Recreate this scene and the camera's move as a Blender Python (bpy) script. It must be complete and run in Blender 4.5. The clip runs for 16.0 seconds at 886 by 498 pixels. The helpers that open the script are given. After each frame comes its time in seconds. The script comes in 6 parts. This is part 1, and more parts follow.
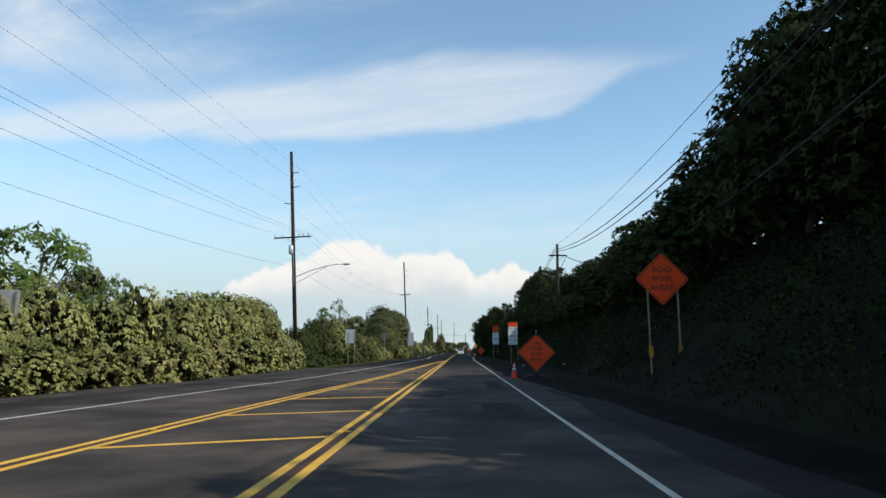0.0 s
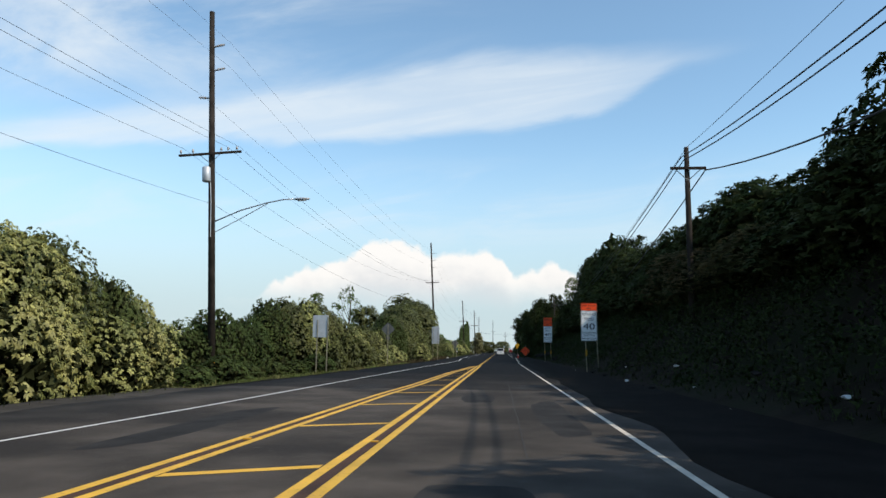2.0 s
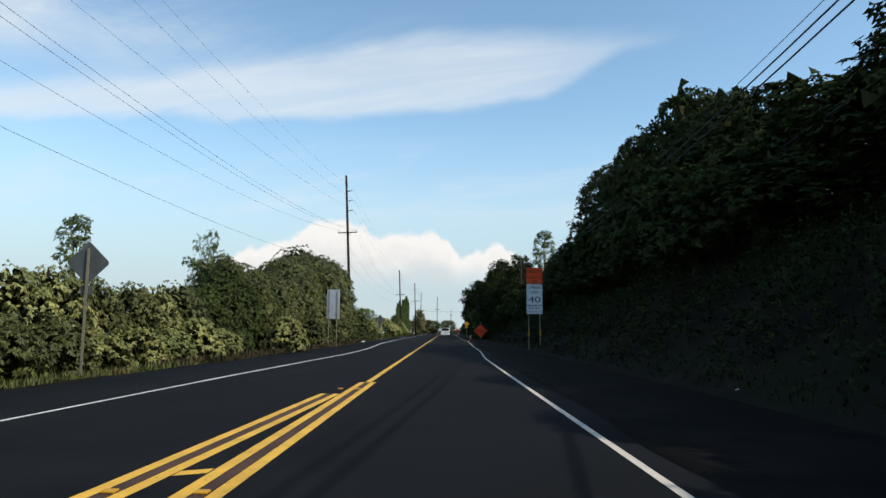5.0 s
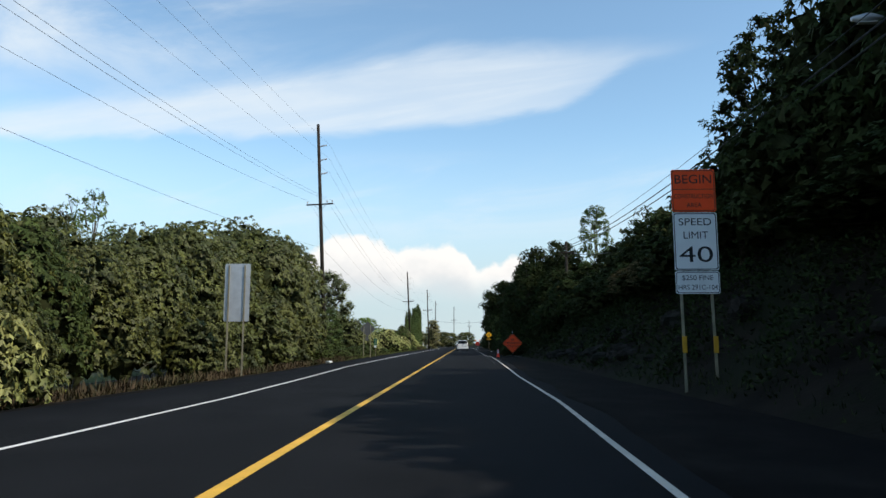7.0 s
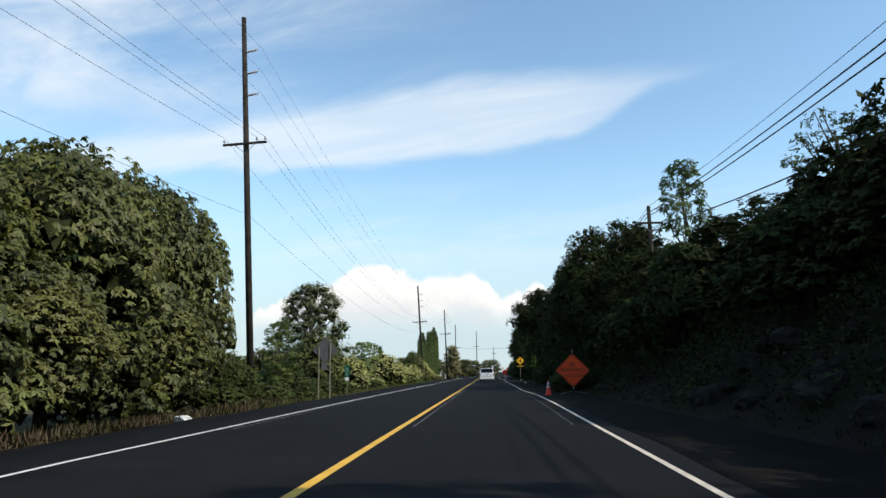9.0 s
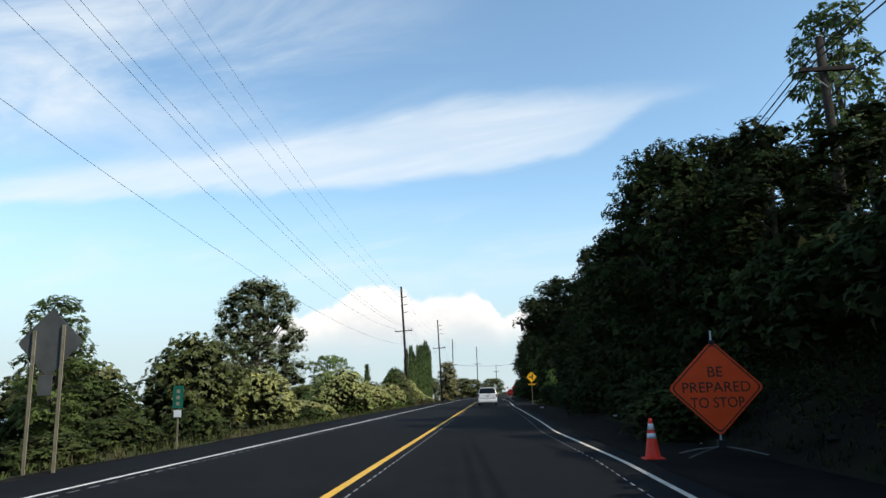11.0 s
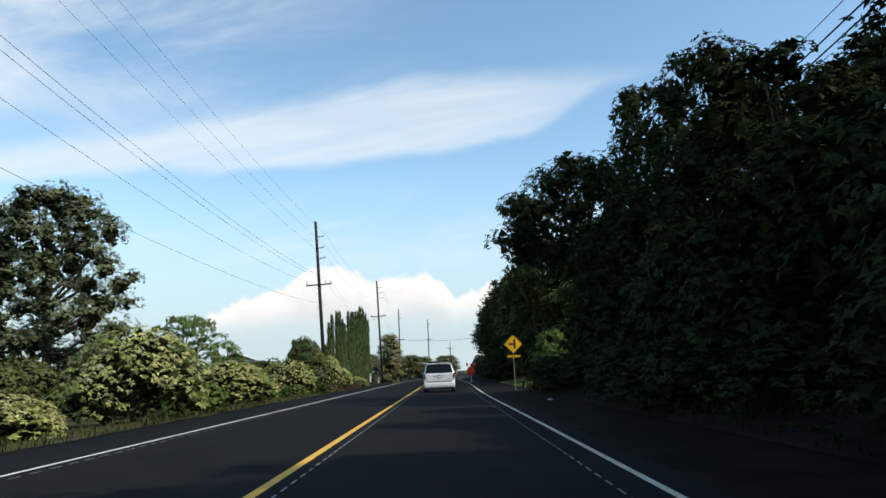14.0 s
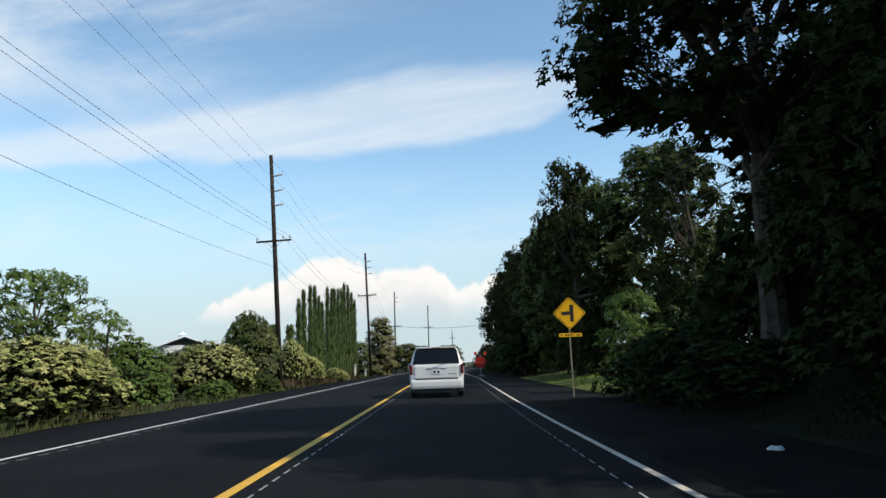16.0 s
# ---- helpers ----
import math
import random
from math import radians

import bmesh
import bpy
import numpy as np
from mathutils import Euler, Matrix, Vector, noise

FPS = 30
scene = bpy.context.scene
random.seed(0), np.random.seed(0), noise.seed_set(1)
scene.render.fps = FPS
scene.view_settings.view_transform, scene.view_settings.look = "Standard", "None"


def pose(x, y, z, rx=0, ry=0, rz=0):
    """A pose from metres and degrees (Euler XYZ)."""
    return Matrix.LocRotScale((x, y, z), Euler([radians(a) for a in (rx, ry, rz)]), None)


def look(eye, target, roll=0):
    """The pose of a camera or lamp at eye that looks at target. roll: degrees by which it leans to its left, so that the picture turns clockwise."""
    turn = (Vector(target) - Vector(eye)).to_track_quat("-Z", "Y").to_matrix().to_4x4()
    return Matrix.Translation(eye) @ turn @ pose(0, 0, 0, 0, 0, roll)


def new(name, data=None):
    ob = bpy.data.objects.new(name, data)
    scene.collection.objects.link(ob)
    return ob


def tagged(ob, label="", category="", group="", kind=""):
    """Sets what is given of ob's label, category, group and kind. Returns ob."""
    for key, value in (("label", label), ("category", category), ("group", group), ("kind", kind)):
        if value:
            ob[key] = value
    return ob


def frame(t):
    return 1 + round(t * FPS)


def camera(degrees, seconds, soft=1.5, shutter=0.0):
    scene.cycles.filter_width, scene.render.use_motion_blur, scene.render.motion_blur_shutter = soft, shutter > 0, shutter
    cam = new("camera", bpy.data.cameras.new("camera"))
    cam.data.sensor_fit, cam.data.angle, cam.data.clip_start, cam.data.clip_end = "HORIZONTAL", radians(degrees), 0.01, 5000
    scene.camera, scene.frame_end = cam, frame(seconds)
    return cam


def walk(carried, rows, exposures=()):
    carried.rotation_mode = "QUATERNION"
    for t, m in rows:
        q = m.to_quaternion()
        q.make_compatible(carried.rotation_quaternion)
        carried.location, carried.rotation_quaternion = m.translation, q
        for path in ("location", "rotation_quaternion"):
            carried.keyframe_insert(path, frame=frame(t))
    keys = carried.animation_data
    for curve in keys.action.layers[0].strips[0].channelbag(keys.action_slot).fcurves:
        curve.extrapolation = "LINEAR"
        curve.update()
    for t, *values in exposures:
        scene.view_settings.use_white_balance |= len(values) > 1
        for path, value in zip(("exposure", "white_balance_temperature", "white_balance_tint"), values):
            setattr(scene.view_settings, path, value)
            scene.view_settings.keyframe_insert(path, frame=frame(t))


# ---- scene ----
cam = camera(64.1, 16.0, 1.5)
PATH = [
    (0, (1.681, 6.646, 1.225), (1.631, 8.625, 1.509), 0.4),
    (0.5, (1.665, 14.03, 1.213), (1.579, 16.012, 1.469), 0.2),
    (1, (1.691, 21.225, 1.167), (1.504, 23.196, 1.451), 0.5),
    (1.5, (1.698, 28.522, 1.197), (1.487, 30.489, 1.486), 0.0),
    (2, (1.634, 35.66, 1.205), (1.474, 37.633, 1.488), 0.7),
    (2.5, (1.647, 42.655, 1.201), (1.548, 44.634, 1.47), 0.6),
    (3, (1.622, 49.477, 1.183), (1.575, 51.461, 1.432), 0.8),
    (3.5, (1.627, 56.302, 1.177), (1.59, 58.283, 1.454), 1.0),
    (4, (1.614, 62.985, 1.168), (1.621, 64.969, 1.422), 1.0),
    (4.5, (1.663, 69.736, 1.182), (1.666, 71.724, 1.408), 0.8),
    (7, (1.945, 104.663, 1.137), (1.889, 106.645, 1.404), -0.1),
    (7.5, (1.944, 111.501, 1.148), (1.866, 113.483, 1.4), 0.3),
    (8, (1.94, 118.327, 1.132), (1.855, 120.301, 1.441), -1.0),
    (8.5, (1.91, 124.754, 1.13), (1.797, 126.723, 1.464), -0.8),
    (11, (2.153, 154.787, 1.241), (2.036, 156.743, 1.644), -1.7),
    (11.5, (2.063, 160.453, 1.258), (1.963, 162.412, 1.646), 0.1),
    (12, (2.032, 165.702, 1.197), (1.957, 167.669, 1.552), -1.0),
    (12.5, (1.985, 170.716, 1.201), (1.946, 172.685, 1.549), -1.9),
    (13, (2.02, 175.539, 1.202), (2.02, 177.504, 1.573), -1.7),
    (13.5, (2.057, 180.293, 1.22), (2.047, 182.264, 1.558), -2.4),
    (14, (2.12, 185.061, 1.216), (2.133, 187.031, 1.56), -2.5),
    (14.5, (2.125, 189.825, 1.218), (2.156, 191.793, 1.578), -2.2),
    (15, (2.133, 194.564, 1.228), (2.178, 196.532, 1.583), -1.6),
    (15.5, (2.199, 199.282, 1.21), (2.167, 201.255, 1.535), -2.1),
    (16, (2.147, 204.068, 1.173), (2.152, 206.042, 1.495), -1.9),
]
walk(cam, [(t, look(eye, target, roll)) for t, eye, target, roll in PATH],
     exposures=[(0.0, 0.78, 6850, 10), (1.5, 0.86, 6850, 10), (4.5, 0.78, 6850, 10), (7.0, 0.9, 6850, 10), (8.5, 0.97, 6850, 10), (11.0, 0.97, 6850, 10), (12.5, 0.9, 6850, 10), (14.5, 0.93, 6850, 10), (16.0, 0.86, 6850, 10)])

# ---- light: afternoon sun from beyond the wooded bank, blue sky with high streaks and a low cumulus bank ----
SUN_AZ, SUN_EL = radians(114), radians(41.5)      # azimuth clockwise from the road's heading
sun_dir = Vector((math.sin(SUN_AZ) * math.cos(SUN_EL), math.cos(SUN_AZ) * math.cos(SUN_EL), math.sin(SUN_EL)))
sun_data = bpy.data.lights.new("sun", "SUN")
sun_data.energy, sun_data.angle, sun_data.color = 2.2, radians(0.53), (1.0, 0.95, 0.86)
sun = new("sun", sun_data)
sun.matrix_world = look(sun_dir * 50, (0, 0, 0))


def build_world():
    w = bpy.data.worlds.new("sky")
    scene.world = w
    w.use_nodes = True
    nt = w.node_tree
    nt.nodes.clear()
    N, L = nt.nodes.new, nt.links.new

    def m(op, a, b=None, c=None):
        n = N("ShaderNodeMath")
        n.operation = op
        for i, v in enumerate((a, b, c)):
            if v is None:
                continue
            if isinstance(v, (int, float)):
                n.inputs[i].default_value = v
            else:
                L(v, n.inputs[i])
        return n.outputs[0]

    def smooth(v, a, b):
        n = N("ShaderNodeMapRange")
        n.interpolation_type = "SMOOTHSTEP"
        L(v, n.inputs[0])
        n.inputs[1].default_value, n.inputs[2].default_value = a, b
        return n.outputs[0]

    sky = N("ShaderNodeTexSky")
    sky.sky_type, sky.sun_disc = "NISHITA", False
    sky.sun_elevation, sky.sun_rotation = SUN_EL, SUN_AZ
    sky.air_density, sky.dust_density, sky.ozone_density, sky.altitude = 1.0, 0.1, 1.0, 0
    tc = N("ShaderNodeTexCoord")
    sep = N("ShaderNodeSeparateXYZ")
    L(tc.outputs["Generated"], sep.inputs[0])
    X, Y, Z = sep.outputs
    ys = m("MAXIMUM", Y, 0.05)
    u, v = m("DIVIDE", X, ys), m("DIVIDE", Z, ys)
    ahead = smooth(Y, 0.1, 0.4)

    def noise_uv(su, sv, scale, detail=6.0, rough=0.55, w0=0.0, distort=0.0):
        c = N("ShaderNodeCombineXYZ")
        L(m("MULTIPLY", u, su), c.inputs[0])
        L(m("MULTIPLY", v, sv), c.inputs[1])
        c.inputs[2].default_value = w0
        n = N("ShaderNodeTexNoise")
        n.inputs["Scale"].default_value, n.inputs["Detail"].default_value, n.inputs["Roughness"].default_value = scale, detail, rough
        n.inputs["Distortion"].default_value = distort
        L(c.outputs[0], n.inputs["Vector"])
        return n.outputs[0]

    def ramp(x, lo, hi, stops, top):
        """A smooth profile of heights over x, up to the height top."""
        r = N("ShaderNodeMapRange")
        L(x, r.inputs[0])
        r.inputs[1].default_value, r.inputs[2].default_value = lo, hi
        n = N("ShaderNodeValToRGB")
        n.color_ramp.interpolation = "EASE"
        e = n.color_ramp.elements
        for i, (p, h) in enumerate(stops):
            k = (p - lo) / (hi - lo)
            el = e[i] if i < 2 else e.new(k)
            el.position = k
            el.color = (h / top, h / top, h / top, 1)
        L(r.outputs[0], n.inputs[0])
        return m("MULTIPLY", n.outputs[0], top)

    # long cirrus band rising slightly to the right, its upper rim running out to a thin tip
    under = ramp(u, -0.9, 0.4, ((-0.9, 0.3), (-0.43, 0.302), (-0.18, 0.301), (-0.013, 0.313), (0.12, 0.332), (0.28, 0.41), (0.4, 0.438)), 0.5)
    over = ramp(u, -0.9, 0.4, ((-0.9, 0.338), (-0.43, 0.37), (-0.265, 0.396), (-0.098, 0.42), (-0.014, 0.43), (0.153, 0.432), (0.236, 0.438), (0.4, 0.441)), 0.5)
    slant = m("SUBTRACT", v, m("MULTIPLY", u, 0.12))

    def streaks(su, sv, scale, w0, detail=8.0, rough=0.6):
        c = N("ShaderNodeCombineXYZ")
        L(m("MULTIPLY", u, su), c.inputs[0])
        L(m("MULTIPLY", slant, sv), c.inputs[1])
        c.inputs[2].default_value = w0
        n = N("ShaderNodeTexNoise")
        n.inputs["Scale"].default_value, n.inputs["Detail"].default_value, n.inputs["Roughness"].default_value = scale, detail, rough
        n.inputs["Distortion"].default_value = 0.5
        L(c.outputs[0], n.inputs["Vector"])
        return n.outputs[0]

    fray = m("MULTIPLY", m("SUBTRACT", streaks(1.4, 5.0, 3.0, 3.0), 0.5), 0.05)
    body = m("MULTIPLY", smooth(m("ADD", m("SUBTRACT", v, under), fray), -0.008, 0.016), m("SUBTRACT", 1.0, smooth(m("ADD", m("SUBTRACT", v, over), fray), -0.03, 0.022)))
    grain = m("MULTIPLY", smooth(streaks(0.9, 8.0, 2.6, 7.0), 0.3, 0.68), smooth(streaks(2.0, 4.0, 2.2, 41.0), 0.18, 0.55))
    cirrus = m("MULTIPLY", m("MULTIPLY", body, m("MULTIPLY_ADD", grain, 0.34, 0.66)), m("SUBTRACT", 1.0, smooth(u, 0.06, 0.42)))
    # thin veils, upper left and near the horizon
    veil = m("MULTIPLY", smooth(streaks(1.0, 3.0, 2.2, 11.0), 0.36, 0.78), 0.8)
    veil = m("MULTIPLY", veil, m("SUBTRACT", 1.0, smooth(u, -0.5, 0.1)))
    veil = m("MULTIPLY", veil, smooth(v, 0.33, 0.46))
    low = m("MULTIPLY", smooth(streaks(1.0, 4.0, 4.0, 17.0), 0.42, 0.75), 0.4)
    low = m("MULTIPLY", low, m("MULTIPLY", smooth(v, 0.12, 0.18), m("SUBTRACT", 1.0, smooth(v, 0.22, 0.29))))
    # cumulus bank: billowing tops over a soft flat base
    billow = m("ADD", m("MULTIPLY", m("SUBTRACT", noise_uv(1.0, 0.8, 13.0, 4, 0.5, 23.0), 0.5), 0.042), m("MULTIPLY", m("SUBTRACT", noise_uv(1.0, 1.0, 42.0, 4, 0.55, 29.0), 0.5), 0.022))
    heap = ramp(u, -0.7, 0.2, ((-0.7, 0.02), (-0.36, 0.07), (-0.32, 0.1), (-0.272, 0.12), (-0.225, 0.128), (-0.185, 0.152), (-0.15, 0.157), (-0.12, 0.151), (-0.092, 0.138), (-0.055, 0.137), (-0.02, 0.147), (0.0, 0.138), (0.022, 0.106), (0.05, 0.114), (0.07, 0.122), (0.1, 0.11), (0.15, 0.08), (0.2, 0.02)), 0.2)
    top = m("ADD", heap, billow)
    fill = smooth(m("SUBTRACT", top, v), -0.002, 0.008)
    base = smooth(m("ADD", v, m("MULTIPLY", m("SUBTRACT", noise_uv(1, 1, 12, 4, 0.5, 31.0), 0.5), 0.035)), 0.05, 0.1)
    cumulus = m("MULTIPLY", m("MULTIPLY", fill, base), smooth(heap, 0.06, 0.1))
    puffs = m("MULTIPLY", m("SUBTRACT", noise_uv(1.0, 1.3, 17.0, 5, 0.55, 37.0), 0.5), 0.09)
    shade = smooth(m("ADD", m("SUBTRACT", v, m("MULTIPLY", heap, 0.7)), puffs), -0.035, 0.03)

    def mix(fac, a, b):
        n = N("ShaderNodeMix")
        n.data_type = "RGBA"
        for s, val in (("Factor", fac), ):
            if isinstance(val, float):
                n.inputs[0].default_value = val
            else:
                L(val, n.inputs[0])
        for i, val in ((6, a), (7, b)):
            if isinstance(val, tuple):
                n.inputs[i].default_value = (*val, 1)
            else:
                L(val, n.inputs[i])
        return n.outputs[2]

    thin = m("MINIMUM", m("ADD", m("ADD", m("MULTIPLY", cirrus, 0.8), veil), low), 0.9)
    haze = m("MULTIPLY", m("SUBTRACT", 1.0, smooth(Z, 0.03, 0.3)), 0.92)
    tone = N("ShaderNodeMix")
    tone.data_type, tone.blend_type = "RGBA", "MULTIPLY"
    tone.inputs[0].default_value = 1.0
    L(sky.outputs[0], tone.inputs[6])
    tone.inputs[7].default_value = (0.91, 1.06, 1.06, 1)
    col = mix(haze, tone.outputs[2], HAZE)
    col = mix(m("MULTIPLY", thin, ahead), col, CLOUD_THIN)
    puff = mix(shade, CLOUD_BASE, CLOUD_TOP)
    col = mix(m("MULTIPLY", m("MULTIPLY", cumulus, 0.96), ahead), col, puff)
    bg = N("ShaderNodeBackground")
    bg.inputs[1].default_value = SKY_STRENGTH
    L(col, bg.inputs[0])
    out = N("ShaderNodeOutputWorld")
    L(bg.outputs[0], out.inputs[0])


SKY_STRENGTH = 0.11
HAZE = (2.6, 3.3, 3.85)
CLOUD_THIN, CLOUD_TOP, CLOUD_BASE = (4.0, 4.5, 5.0), (4.95, 4.95, 5.0), (3.65, 3.85, 4.15)
build_world()

# ---- materials ----


def material(name, base, rough=0.8, metal=0.0, var=0.25, scale=3.0, bump=0.0, bump_scale=30.0, island=0.0, spec=0.3, second=None, mix_scale=1.0,
             trans=0.0, wear=None):
    """A procedural surface: two scales of colour variation, optional second colour, relief, per-piece variation."""
    mat = bpy.data.materials.new(name)
    mat.use_nodes = True
    nt = mat.node_tree
    N, L = nt.nodes.new, nt.links.new
    bs = nt.nodes["Principled BSDF"]
    bs.inputs["Roughness"].default_value, bs.inputs["Metallic"].default_value = rough, metal
    bs.inputs["Specular IOR Level"].default_value = spec
    tc = N("ShaderNodeTexCoord")

    def noise_tex(s, d, r=0.55):
        n = N("ShaderNodeTexNoise")
        n.inputs["Scale"].default_value, n.inputs["Detail"].default_value, n.inputs["Roughness"].default_value = s, d, r
        L(tc.outputs["Object"], n.inputs["Vector"])
        return n.outputs[0]

    def mixed(fac, a, b, lo=0.35, hi=0.65):
        r = N("ShaderNodeMapRange")
        r.inputs[1].default_value, r.inputs[2].default_value = lo, hi
        L(fac, r.inputs[0])
        n = N("ShaderNodeMix")
        n.data_type = "RGBA"
        L(r.outputs[0], n.inputs[0])
        for i, val in ((6, a), (7, b)):
            if isinstance(val, tuple):
                n.inputs[i].default_value = (*val, 1)
            else:
                L(val, n.inputs[i])
        return n.outputs[2]

    dark, light = tuple(c * (1 - var) for c in base), tuple(min(1, c * (1 + var)) for c in base)
    col = mixed(noise_tex(scale, 6), dark, light)
    if second:
        col = mixed(noise_tex(mix_scale, 5), col, second, 0.45, 0.62)
    if wear:
        col = mixed(noise_tex(scale * 9, 3), col, wear, 0.62, 0.72)
    if island:
        hsv = N("ShaderNodeHueSaturation")
        geo = N("ShaderNodeNewGeometry")
        r = N("ShaderNodeMapRange")
        L(geo.outputs["Random Per Island"], r.inputs[0])
        r.inputs[3].default_value, r.inputs[4].default_value = 1 - island, 1 + island
        L(r.outputs[0], hsv.inputs["Value"])
        r2 = N("ShaderNodeMapRange")
        oi = N("ShaderNodeObjectInfo")
        L(oi.outputs["Random"], r2.inputs[0])
        r2.inputs[3].default_value, r2.inputs[4].default_value = 0.488, 0.512
        L(r2.outputs[0], hsv.inputs["Hue"])
        L(col, hsv.inputs["Color"])
        col = hsv.outputs[0]
    L(col, bs.inputs["Base Color"])
    if bump:
        b = N("ShaderNodeBump")
        b.inputs["Strength"].default_value, b.inputs["Distance"].default_value = bump, 0.02
        L(noise_tex(bump_scale, 5), b.inputs["Height"])
        L(b.outputs[0], bs.inputs["Normal"])
    if trans:
        tr = N("ShaderNodeBsdfTranslucent")
        L(col, tr.inputs[0])
        ms = N("ShaderNodeMixShader")
        ms.inputs[0].default_value = trans
        L(bs.outputs[0], ms.inputs[1])
        L(tr.outputs[0], ms.inputs[2])
        L(ms.outputs[0], nt.nodes["Material Output"].inputs[0])
    return mat


